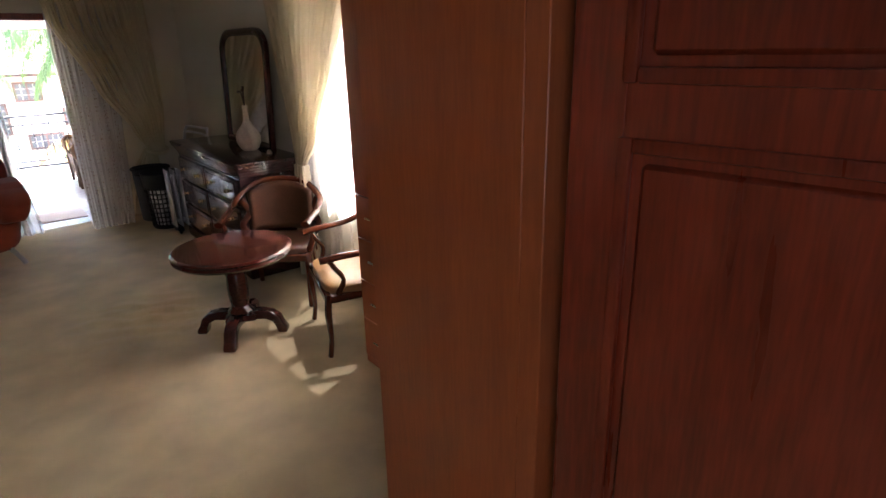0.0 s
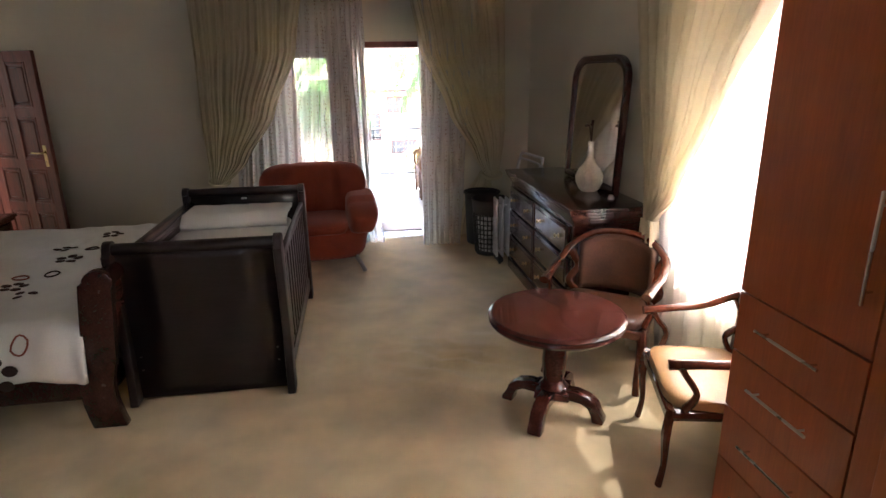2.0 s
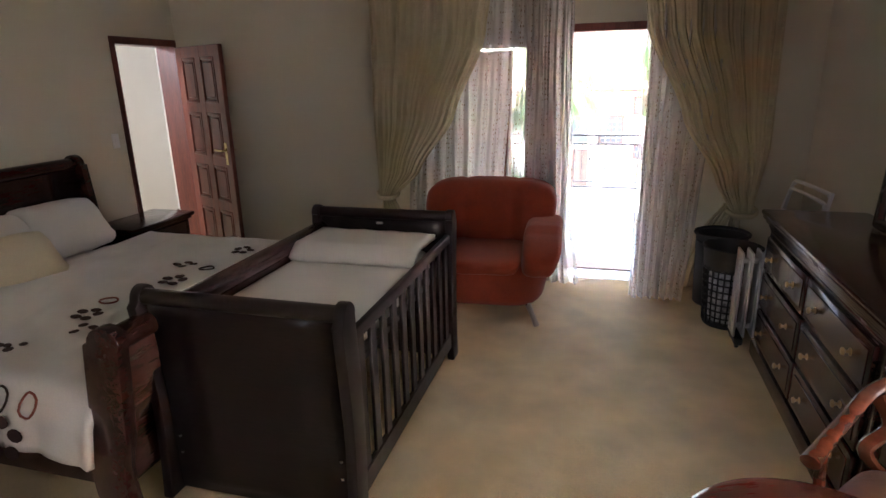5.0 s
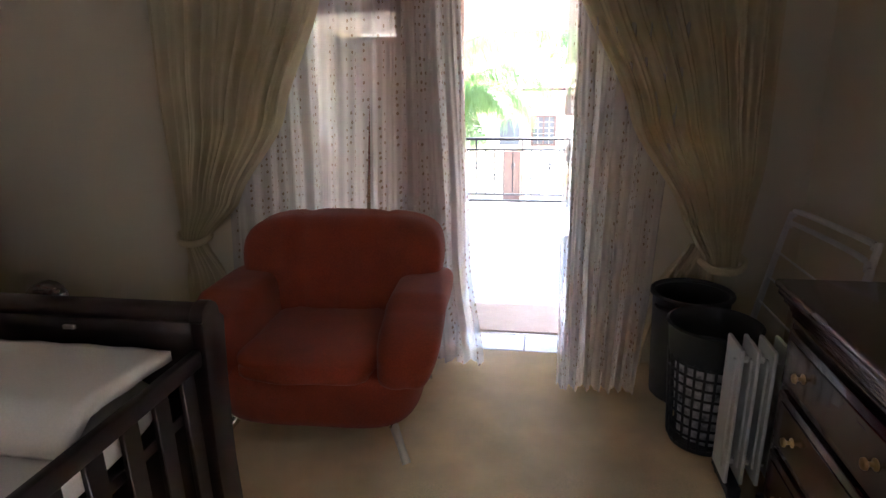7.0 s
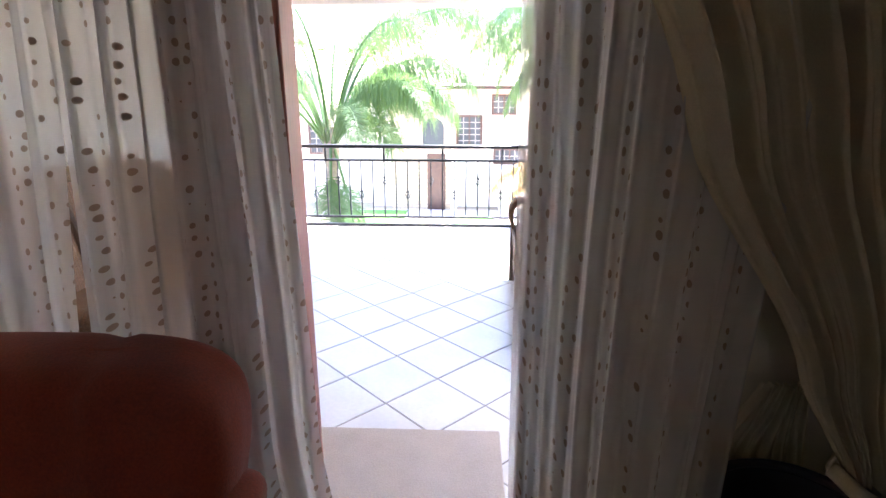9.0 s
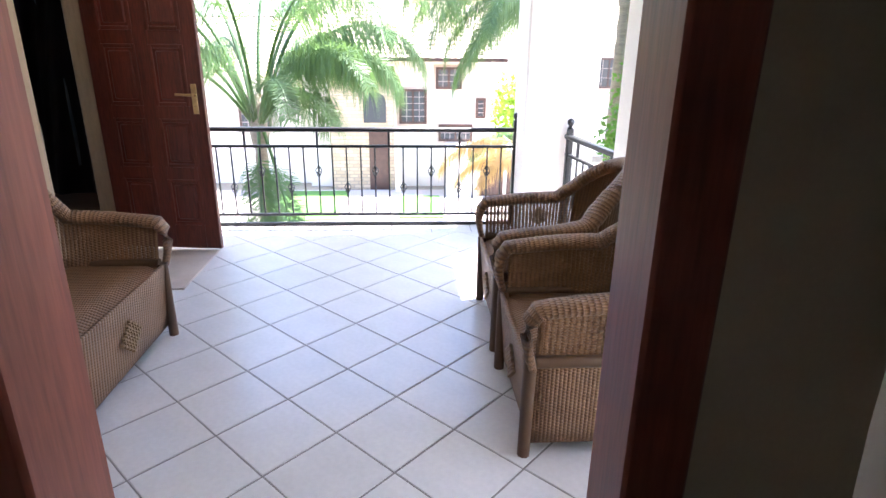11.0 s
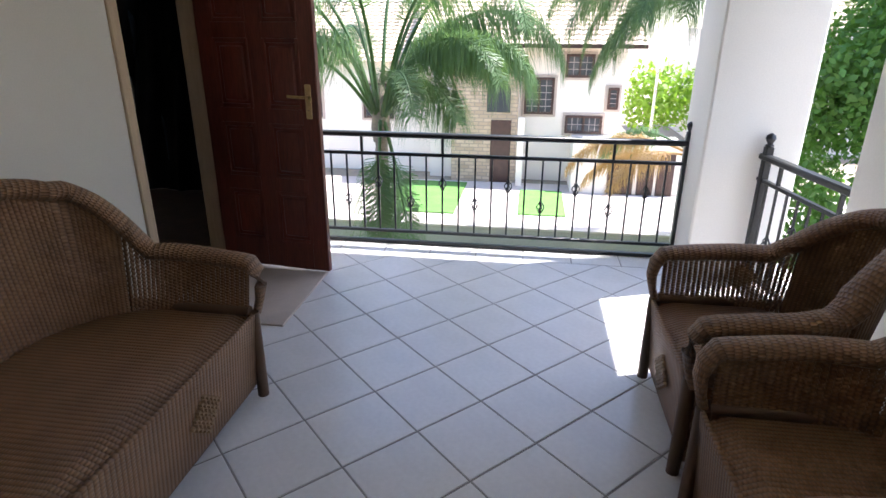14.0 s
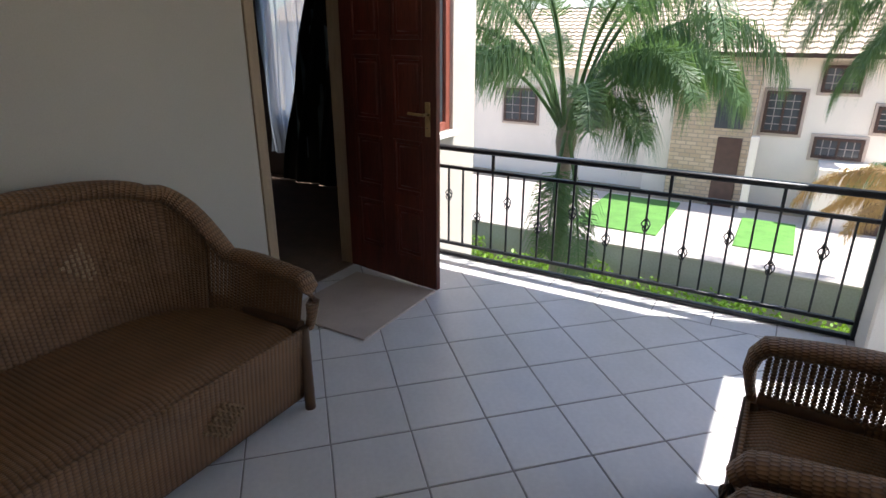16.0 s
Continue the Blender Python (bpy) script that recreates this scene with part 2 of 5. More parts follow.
def lathe(profile, seg=24, bm=None, at=(0, 0, 0)):
    """Turned shape from (radius, height) pairs."""
    bm = bm or bmesh.new()
    rings = []
    for r, z in profile:
        rings.append([bm.verts.new((at[0] + r * math.cos(a), at[1] + r * math.sin(a), at[2] + z)) for a in (2 * math.pi * i / seg for i in range(seg))])
    for a, b in zip(rings, rings[1:]):
        for i in range(seg):
            bm.faces.new((a[i], a[(i + 1) % seg], b[(i + 1) % seg], b[i]))
    bm.faces.new(rings[0][::-1]), bm.faces.new(rings[-1])
    return bm


def sweep(pts, radius, seg=8, bm=None, flat=1.0, up=(0, 0, 1), smooth_steps=0):
    """A rod along points; radius a number or one for each point; flat squeezes the section along up."""
    bm = bm or bmesh.new()
    pts = [Vector(p) for p in pts]
    rad = list(radius) if isinstance(radius, (list, tuple)) else [radius] * len(pts)
    if smooth_steps:
        fine, fr = [], []
        for i in range(len(pts) - 1):
            p0, p1, p2, p3 = pts[max(i - 1, 0)], pts[i], pts[i + 1], pts[min(i + 2, len(pts) - 1)]
            for k in range(smooth_steps):
                t = k / smooth_steps
                fine.append(0.5 * ((2 * p1) + (p2 - p0) * t + (2 * p0 - 5 * p1 + 4 * p2 - p3) * t * t + (3 * p1 - p0 - 3 * p2 + p3) * t ** 3))
                fr.append(rad[i] * (1 - t) + rad[i + 1] * t)
        pts, rad = fine + [pts[-1]], fr + [rad[-1]]
    rings = []
    for i, p in enumerate(pts):
        d = (pts[min(i + 1, len(pts) - 1)] - pts[max(i - 1, 0)]).normalized()
        u = Vector(up)
        s = d.cross(u)
        if s.length < 0.05:
            s = d.cross(Vector((1, 0, 0)))
        s.normalize()
        w = s.cross(d).normalized()
        rings.append([bm.verts.new(p + rad[i] * (s * math.cos(a) + w * flat * math.sin(a))) for a in (2 * math.pi * k / seg for k in range(seg))])
    for a, b in zip(rings, rings[1:]):
        for i in range(seg):
            bm.faces.new((a[i], a[(i + 1) % seg], b[(i + 1) % seg], b[i]))
    bm.faces.new(rings[0][::-1]), bm.faces.new(rings[-1])
    return bm


def extrude_outline(outline, depth, plane="xz", bevel=0.0, at=0.0, bm=None):
    """A flat outline given thickness along the axis that its plane leaves out."""
    tmp = bmesh.new()
    order = {"xz": lambda a, b: (a, at, b), "yz": lambda a, b: (at, a, b), "xy": lambda a, b: (a, b, at)}[plane]
    way = {"xz": (0, depth, 0), "yz": (depth, 0, 0), "xy": (0, 0, depth)}[plane]
    f = tmp.faces.new([tmp.verts.new(order(a, b)) for a, b in outline])
    ret = bmesh.ops.extrude_face_region(tmp, geom=[f])
    bmesh.ops.translate(tmp, vec=way, verts=[v for v in ret["geom"] if isinstance(v, bmesh.types.BMVert)])
    bmesh.ops.recalc_face_normals(tmp, faces=tmp.faces)
    if bevel:
        long_edges = [e for e in tmp.edges if len(e.link_faces) == 2 and e.calc_face_angle(0) > 0.9]
        bmesh.ops.bevel(tmp, geom=long_edges, offset=bevel, segments=2, affect="EDGES", profile=0.5)
    return join(bm, tmp)


def patch(fn, nu, nv, size=(1, 1), thick=0.0):
    """A sheet fn(u, v) for u, v in 0 to 1, with UV in metres."""
    bm = bmesh.new()
    uvl = bm.loops.layers.uv.new("UVMap")
    g = [[bm.verts.new(fn(i / nu, j / nv)) for j in range(nv + 1)] for i in range(nu + 1)]
    for i in range(nu):
        for j in range(nv):
            f = bm.faces.new((g[i][j], g[i + 1][j], g[i + 1][j + 1], g[i][j + 1]))
            for lp, (a, b) in zip(f.loops, ((i, j), (i + 1, j), (i + 1, j + 1), (i, j + 1))):
                lp[uvl].uv = (a / nu * size[0], b / nv * size[1])
    return bm


def thicken(ob, t):
    md = ob.modifiers.new("thickness", "SOLIDIFY")
    md.thickness, md.offset = t, 0
    return ob


def cushion(lo, hi, puff=0.03, n=10, bulge=1.0):
    """A soft block: rounded on all sides, swollen in the middle."""
    bm = bmesh.new()
    bmesh.ops.create_cube(bm, size=2)
    bmesh.ops.subdivide_edges(bm, edges=bm.edges[:], cuts=n, use_grid_fill=True)
    size = [(b - a) / 2 for a, b in zip(lo, hi)]
    mid = [(a + b) / 2 for a, b in zip(lo, hi)]
    p = 5.0
    for v in bm.verts:
        c = v.co
        k = (abs(c.x) ** p + abs(c.y) ** p + abs(c.z) ** p) ** (1 / p)
        q = c / k
        w = 1 + puff * bulge * (noise.noise(Vector(q) * 2 + Vector(mid) * 3))
        v.co = Vector([m + s * a * w for m, s, a in zip(mid, size, q)])
    return bm


# ---- the bedroom's shell ----
XL, XR, YB, YF, CH = -3.76, 1.68, -7.6, 0.1, 2.75
YO = 0.33
DX0, DX1, DXM, DZ = -1.06, 0.58, -0.1, 2.08
WY0, WY1, WZ0, WZ1 = -4.4, -3.1, 0.75, 2.15


def wall_with_holes(name, axis, a0, a1, z0, z1, t0, t1, holes, mat, label):
    """A wall along x or y between a0 and a1, thick from t0 to t1, with openings (lo, hi, bottom, top)."""
    bm = bmesh.new()
    cuts = sorted({a0, a1, *[h[0] for h in holes], *[h[1] for h in holes]})
    for lo, hi in zip(cuts, cuts[1:]):
        inside = [h for h in holes if h[0] <= lo and h[1] >= hi]
        spans = [(z0, z1)]
        for h in inside:
            spans = [s for s in ((z0, h[2]), (h[3], z1)) if s[1] - s[0] > 0.001]
        for s0, s1 in spans:
            if axis == "x":
                box((lo, t0, s0), (hi, t1, s1), 0, bm)
            else:
                box((t0, lo, s0), (t1, hi, s1), 0, bm)
    bmesh.ops.remove_doubles(bm, verts=bm.verts, dist=0.0005)
    return structure(name, bm, mat, label, "wall")


OD0, OD1 = -0.64, 0.09
wall_with_holes("wall_north", "x", XL - 0.2, 2.6, 0, 3.1, YF, YO, [(DX0, DX1, 0, DZ)], M_WALL, "painted wall with the balcony door")
wall_with_holes("wall_east", "y", YB, YF, 0, CH, XR, XR + 0.22, [(WY0, WY1, WZ0, WZ1)], M_WALL, "beige painted wall with a window")
wall_with_holes("wall_west", "y", YB, YF, 0, CH, XL - 0.2, XL, [(OD0, OD1, 0, 2.03)], M_WALL, "beige painted wall with an open doorway")
wall_with_holes("wall_south", "x", XL, XR, 0, CH, YB - 0.2, YB, [(-1.2, -0.3, 0, 2.05)], M_WALL, "beige painted wall with the entrance opening")
structure("passage_end", box((-1.4, YB - 0.4, 0), (-0.1, YB - 0.3, CH)), M_WHITE, "white wall closing the passage", "wall")
structure("ceiling", box((XL - 0.2, YB - 0.2, CH), (XR + 0.22, YF, CH + 0.15)), M_CEIL, "white painted bedroom ceiling")


def carpet(u, v):
    x, y = XL + (XR - XL) * u, YB + (YF - YB) * v
    d = math.exp(-((x - 0.35) ** 2 + (y + 2.9) ** 2) / 0.12)
    e = math.exp(-((x - 0.5) ** 2 + (y + 1.3) ** 2) / 0.6)
    z = 0.034 * d * max(0, math.sin(38 * (y + 0.5 * x) + 4 * noise.noise((x * 5, y * 5, 0)))) + 0.004 * e * noise.noise((x * 9, y * 9, 1))
    return (x, y, z + 0.0015 * noise.noise((x * 3, y * 3, 2)))


structure("floor", patch(carpet, 150, 220, (XR - XL, YF - YB)), M_CARPET, "worn beige carpet with a few wrinkles", "carpet", 0)
structure("floor_slab", box((XL - 0.2, YB - 0.2, -0.25), (XR + 0.22, YO, -0.01)), M_GROUT, "concrete floor slab below the carpet")
for k, (lo, hi) in enumerate([((XL, YF - 0.014, 0), (DX0 - 0.08, YF, 0.07)), ((DX1 + 0.08, YF - 0.014, 0), (XR, YF, 0.07)), ((XR - 0.014, YB, 0), (XR, YF - 0.014, 0.07)), ((XL, YB, 0), (XL + 0.014, OD0 - 0.08, 0.07))]):
    structure("baseboard_%d" % (k + 1), box(lo, hi, 0.004), M_DOOR, "dark stained wooden skirting board", "baseboard")

# hall beyond the doorway
hall = bmesh.new()
box((-5.3, -3, 0), (-5.2, 1.6, CH), 0, hall)
box((-5.2, 1.5, 0), (XL - 0.2, 1.6, CH), 0, hall)
box((XL - 0.2, YO, 0), (XL - 0.1, 1.6, CH), 0, hall)
box((-5.2, -3.1, 0), (XL - 0.2, -3, CH), 0, hall)
structure("hall_wall", hall, M_WHITE, "white painted hall wall beyond the doorway", "wall")
structure("hall_ceiling", box((-5.3, -3.1, CH), (XL - 0.2, 1.6, CH + 0.1)), M_CEIL, "white hall ceiling", "ceiling")
structure("hall_floor", box((-5.3, -3.1, -0.1), (XL - 0.2, 1.6, -0.002)), M_CARPET, "beige hall floor", "floor")
structure("hall_baseboard", box((-5.2, -3, 0), (-5.185, 1.5, 0.09), 0.004), M_DOOR, "dark wooden skirting in the hall", "baseboard")


def panelled_leaf(parent, w, h, cols, rows, mat, t=0.04, name="leaf"):
    """A timber door leaf along local x from 0 to w with sunk panels; hinge at the origin."""
    stile, rail = 0.11, 0.11
    bm = bmesh.new()
    pw = (w - stile * (cols + 1)) / cols
    for c in range(cols + 1):
        x = c * (pw + stile)
        box((x, -t / 2, 0), (x + stile, t / 2, h), 0.004, bm)
    total = sum(rows)
    free = h - rail * (len(rows) + 1) - 0.08
    z = rail + 0.08
    spans = [(0, z)]
    fields = []
    for r in rows:
        hh = free * r / total
        fields.append((z, z + hh))
        spans.append((z + hh, z + hh + rail))
        z += hh + rail
    for lo, hi in spans:
        for c in range(cols):
            x = stile + c * (pw + stile)
            box((x - 0.002, -t / 2 + 0.001, lo), (x + pw + 0.002, t / 2 - 0.001, min(hi, h)), 0, bm)
    leaf = part(name, bm, mat, parent)
    for lo, hi in fields:
        for c in range(cols):
            x = stile + c * (pw + stile)
            pb = box((x, -t / 2 + 0.012, lo), (x + pw, t / 2 - 0.012, hi), 0)
            tmp = box((x + 0.03, -t / 2 + 0.003, lo + 0.03), (x + pw - 0.03, t / 2 - 0.003, hi - 0.03), 0.009)
            pn = part("panel", join(pb, tmp), mat, leaf)
            bead = bmesh.new()
            for s in (-1, 1):
                y0, y1 = sorted((s * (t / 2 - 0.012), s * (t / 2 + 0.005)))
                box((x - 0.012, y0, lo - 0.012), (x + 0.014, y1, hi + 0.012), 0.006, bead, 2)
                box((x + pw - 0.014, y0, lo - 0.012), (x + pw + 0.012, y1, hi + 0.012), 0.006, bead, 2)
                box((x + 0.014, y0, lo - 0.012), (x + pw - 0.014, y1, lo + 0.014), 0.006, bead, 2)
                box((x + 0.014, y0, hi - 0.014), (x + pw - 0.014, y1, hi + 0.012), 0.006, bead, 2)
            part("beading", bead, mat, pn)
    return leaf


def lever_handle(parent, x, z, t=0.04):
    for s in (-1, 1):
        y = s * t / 2
        pl = part("door_handle", box((x - 0.02, min(y, y + s * 0.006), z - 0.1), (x + 0.02, max(y, y + s * 0.006), z + 0.1), 0.004), M_BRASS, parent, "worn brass lever handle on a long plate")
        part("lever", sweep([(x, y, z + 0.03), (x, y + s * 0.045, z + 0.03), (x - 0.03, y + s * 0.052, z + 0.03), (x - 0.11, y + s * 0.05, z + 0.033)], 0.009, 8), M_BRASS, pl)
        part("key_hole", lathe([(0.007, 0), (0.007, 0.002)], 10, None, (x, y + s * 0.007, z - 0.05)), M_IRON, pl)


d1 = tagged(thing("door_1", (XL + 0.035, OD1 - 0.025, 0.012), "open dark red panelled wooden door into the hall", "door", "", -25), kind="structure")
panelled_leaf(d1, 0.78, 2.0, 2, (1, 1, 1.2, 1.2), M_DOOR)
lever_handle(d1, 0.71, 1.06)
fr = bmesh.new()
box((XL - 0.2, OD0 - 0.05, 0), (XL + 0.012, OD0 + 0.002, 2.08), 0.004, fr)
box((XL - 0.2, OD1 - 0.02, 0), (XL + 0.012, OD1 + 0.008, 2.08), 0.004, fr)
box((XL - 0.2, OD0 + 0.002, 2.02), (XL + 0.012, OD1 - 0.002, 2.08), 0.004, fr)
structure("door_frame_1", fr, M_DOOR, "dark wooden door frame of the hall doorway", "door frame")

# balcony door: one glazed leaf closed, the other standing open outside
bd = tagged(thing("door_2", (0, 0, 0), "red stained glazed balcony door, one leaf open", "door"), kind="structure")
YD0, YD1 = YF + 0.09, YF + 0.17
part("door_frame", box((DX1 - 0.075, YF - 0.02, 0), (DX1, YF + 0.09, DZ), 0.005), M_FRAME, bd)
part("door_frame", box((DX0, YF + 0.03, 0), (DX0 + 0.06, YF + 0.2, DZ), 0.005), M_FRAME, bd)
part("door_frame", box((DX0 + 0.06, YF + 0.03, DZ - 0.06), (DX1 - 0.075, YF + 0.2, DZ), 0.005), M_FRAME, bd)


def glazed_leaf(parent, x0, x1, y0, y1, z0, z1):
    bm = bmesh.new()
    box((x0, y0, z0), (x0 + 0.06, y1, z1), 0.005, bm)
    box((x1 - 0.06, y0, z0), (x1, y1, z1), 0.005, bm)
    box((x0 + 0.06, y0, z0), (x1 - 0.06, y1, z0 + 0.22), 0.005, bm)
    box((x0 + 0.06, y0, z1 - 0.1), (x1 - 0.06, y1, z1), 0.005, bm)
    leaf = part("glazed_leaf", bm, M_FRAME, parent)
    pane = part("pane", box((x0 + 0.06, (y0 + y1) / 2 - 0.002, z0 + 0.22), (x1 - 0.06, (y0 + y1) / 2 + 0.002, z1 - 0.1)), M_GLASS, leaf)
    pane.visible_shadow = False
    return leaf


glazed_leaf(bd, DX0 + 0.06, -0.4, YD0, YD0 + 0.045, 0.02, DZ - 0.06)
part("folded_leaf", box((-0.4, YF + 0.08, 0.02), (-0.145, YF + 0.15, DZ - 0.06), 0.005), M_FRAME, bd, "solid timber leaf folded back behind the sheer")
part("leaf_stile", box((-0.225, -0.035, 0.02), (-0.165, 0.04, DZ - 0.02), 0.005), M_FRAME, bd)
part("leaf_stile", box((-0.127, 0.015, 0.0), (-0.077, 0.13, DZ - 0.02), 0.005), M_FRAME, bd)
part("door_bolt", sweep([(DXM - 0.03, YD0 - 0.012, 1.86), (DXM - 0.03, YD0 - 0.012, 2.0)], 0.009), M_BRASS, bd, "brass bolt")

# window in the east wall
w1 = tagged(thing("window_1", (0, 0, 0), "red stained timber window behind a lace curtain", "window"), kind="structure")
for lo, hi in [((XR + 0.06, WY0, WZ0), (XR + 0.14, WY0 + 0.06, WZ1)), ((XR + 0.06, WY1 - 0.06, WZ0), (XR + 0.14, WY1, WZ1)), ((XR + 0.06, WY0 + 0.06, WZ0), (XR + 0.14, WY1 - 0.06, WZ0 + 0.06)), ((XR + 0.06, WY0 + 0.06, WZ1 - 0.06), (XR + 0.14, WY1 - 0.06, WZ1)), ((XR + 0.07, -3.78, WZ0 + 0.06), (XR + 0.13, -3.72, WZ1 - 0.06))]:
    part("window_frame", box(lo, hi, 0.004), M_FRAME, w1)
for y0, y1 in ((WY0 + 0.06, -3.78), (-3.72, WY1 - 0.06)):
    p = part("pane", box((XR + 0.098, y0, WZ0 + 0.06), (XR + 0.102, y1, WZ1 - 0.06)), M_GLASS, w1)
    p.visible_shadow = False


# ---- curtains ----
def drape(name, left, right, z0, z1, pleats, amp, mat, label, y=-0.1, along="x", at=0.0, sway=0.3, group="curtains", cat="curtain", wob=3):
    """A hanging cloth whose two side edges are functions of height; pleats wander a little from top to bottom."""
    length = abs(right(z1) - left(z1)) * 1.6
    seedv = hash_seed(name + str(at) + str(left(z0)))

    def fn(u, v):
        z = z0 + (z1 - z0) * v
        a, b = left(z), right(z)
        uu = u + 0.012 * wob * noise.noise((u * 6 + seedv, v * 2.2, 0))
        squeeze = min(1.0, abs(b - a) / (abs(right(z1) - left(z1)) + 1e-6) + 0.25)
        d = amp * squeeze * (math.sin(uu * pleats * 2 * math.pi) + 0.45 * math.sin(uu * pleats * 4.7 * math.pi + 2 * v + seedv) + 0.5 * noise.noise((u * 9, v * 1.5, seedv)))
        p = a + (b - a) * u
        return (p, y + d, z) if along == "x" else (y + d, p, z)
    bm = patch(fn, int(pleats * 14), 36, (length, z1 - z0))
    ob = obj(name, bm, mat, None, "", 0)
    return tagged(ob, label, cat, group)


def hash_seed(s):
    return sum(ord(c) * (i + 1) for i, c in enumerate(s)) % 97 * 0.37


def edge(*pairs):
    """A smooth line through (height, place) pairs."""
    pairs = sorted(pairs)

    def fn(z):
        if z <= pairs[0][0]:
            return pairs[0][1]
        for (z0, p0), (z1, p1) in zip(pairs, pairs[1:]):
            if z <= z1:
                t = (z - z0) / (z1 - z0)
                t = t * t * (3 - 2 * t) * 0.5 + t * 0.5
                return p0 + (p1 - p0) * t
        return pairs[-1][1]
    return fn


ZT = 2.62
drape("curtain", edge((0.72, -1.66), (1.4, -1.68), (ZT, -1.66)), edge((0.72, -1.5), (0.95, -1.28), (1.4, -0.98), (2.0, -0.72), (ZT, -0.62)), 0.72, ZT, 10, 0.04, M_CURT, "gold beige curtain tied back beside the balcony door", YF - 0.29)
drape("curtain", edge((0.01, -1.68), (0.72, -1.63)), edge((0.01, -1.32), (0.5, -1.4), (0.72, -1.52)), 0.01, 0.72, 5, 0.03, M_CURT, "lower fall of the tied gold beige curtain", YF - 0.29)
drape("curtain", edge((0.72, 1.1), (0.95, 0.98), (1.4, 0.72), (2.0, 0.44), (ZT, 0.34)), edge((0.72, 1.24), (1.2, 1.3), (ZT, 1.27)), 0.72, ZT, 10, 0.04, M_CURT, "gold beige curtain tied back beside the dresser", YF - 0.47)
drape("curtain", edge((0.01, 0.84), (0.5, 0.98), (0.72, 1.12)), edge((0.01, 1.34), (0.72, 1.24)), 0.01, 0.72, 6, 0.014, M_CURT, "lower fall of the tied curtain near the basket", YF - 0.08)
drape("sheer_curtain", edge((0.01, -1.45), (ZT, -1.3)), edge((0.01, -0.62), (ZT, -0.5)), 0.01, ZT, 7, 0.028, M_SHEER, "white sheer curtain with columns of stitched flowers", YF - 0.19)
drape("sheer_curtain", edge((0.01, -0.6), (ZT, -0.5)), edge((0.01, 0.05), (0.6, -0.025), (2.0, -0.065), (ZT, -0.075)), 0.01, ZT, 7, 0.03, M_SHEER, "gathered sheer curtain pushed beside the open door", YF - 0.19)
drape("sheer_curtain", edge((0.01, 0.45), (1, 0.44), (2.0, 0.44), (ZT, 0.42)), edge((0.01, 0.84), (0.65, 0.88), (ZT, 1.0)), 0.01, ZT, 7, 0.035, M_SHEER, "gathered sheer curtain with stitched flowers", YF - 0.4)
for x, dy in ((-1.58, 0.0), (1.17, 0.18)):
    tagged(obj("curtain_tie", sweep([(x - 0.1, YF - 0.28 - dy, 0.75), (x - 0.05, YF - 0.35 - dy, 0.72), (x + 0.05, YF - 0.35 - dy, 0.72), (x + 0.1, YF - 0.28 - dy, 0.75), (x, YF - 0.21 - dy, 0.78), (x - 0.1, YF - 0.28 - dy, 0.75)], 0.012, 8, None, 1.6, (0, 0, 1), 4), M_CURT, None, "", 0), "gold beige cloth band round the curtain", "curtain tie", "curtain ties")
drape("side_curtain", edge((0.9, -2.95), (ZT, -2.55)), edge((0.9, -3.08), (1.1, -3.3), (1.6, -3.62), (2.2, -3.95), (ZT, -4.1)), 0.9, ZT, 10, 0.04, M_CURT, "gold beige curtain tied back at the side window", XR - 0.15, "y")
drape("side_curtain", edge((0.01, -2.85), (0.9, -2.95)), edge((0.01, -3.2), (0.9, -3.08)), 0.01, 0.9, 5, 0.03, M_CURT, "lower fall of the side curtain", XR - 0.15, "y")
drape("side_sheer", edge((0.01, -2.95), (ZT, -2.9)), edge((0.01, -4.5), (ZT, -4.5)), 0.01, ZT, 12, 0.025, M_SHEERP, "plain white sheer curtain across the side window", XR - 0.07, "y")
for p0, p1 in (((-1.9, YF - 0.24, ZT + 0.02), (1.5, YF - 0.24, ZT + 0.02)), ((XR - 0.11, -2.4, ZT + 0.02), (XR - 0.11, -4.7, ZT + 0.02))):
    tagged(obj("curtain_rail", sweep([p0, p1], 0.014), M_BRASS, None, "", 40), "slim curtain rail fixed high on the wall", "curtain rail")


# ---- bedroom furniture ----
def wardrobe():
    t = thing("wardrobe", (1.18, -4.38, 0), "built-in cherry veneer wardrobe with four drawers below", "wardrobe")
    part("body", box((0.02, -1.15, 0), (0.49, 0, 2.74), 0.003), M_WARD, t)
    part("plinth", box((0.006, -1.15, 0), (0.02, -0.001, 0.043), 0.001), M_WARD, t)
    zs = [0.045, 0.28, 0.51, 0.75, 0.985]

    def bar_handle(owner, p0, p1):
        h = part("handle", sweep([p0, p1], 0.0055), M_METAL, owner, "slim brushed steel bar handle")
        for f in (0.12, 0.88):
            q = [a + (b - a) * f for a, b in zip(p0, p1)]
            part("handle_stud", sweep([q, (0.0, q[1], q[2])], 0.004, 6), M_METAL, h)
    for lo, hi in zip(zs, zs[1:]):
        d = part("drawer", box((0, -0.57, lo + 0.003), (0.019, -0.003, hi - 0.003), 0.002), M_WARD, t)
        bar_handle(d, (-0.028, -0.43, hi - 0.1), (-0.028, -0.14, hi - 0.1))
    d = part("door", box((0, -0.57, 0.988), (0.019, -0.003, 2.72), 0.002), M_WARD, t)
    bar_handle(d, (-0.028, -0.53, 1.14), (-0.028, -0.53, 1.46))
    d = part("door", box((0, -1.145, 0.048), (0.019, -0.576, 2.72), 0.002), M_WARD, t)
    bar_handle(d, (-0.028, -0.62, 1.14), (-0.028, -0.62, 1.46))


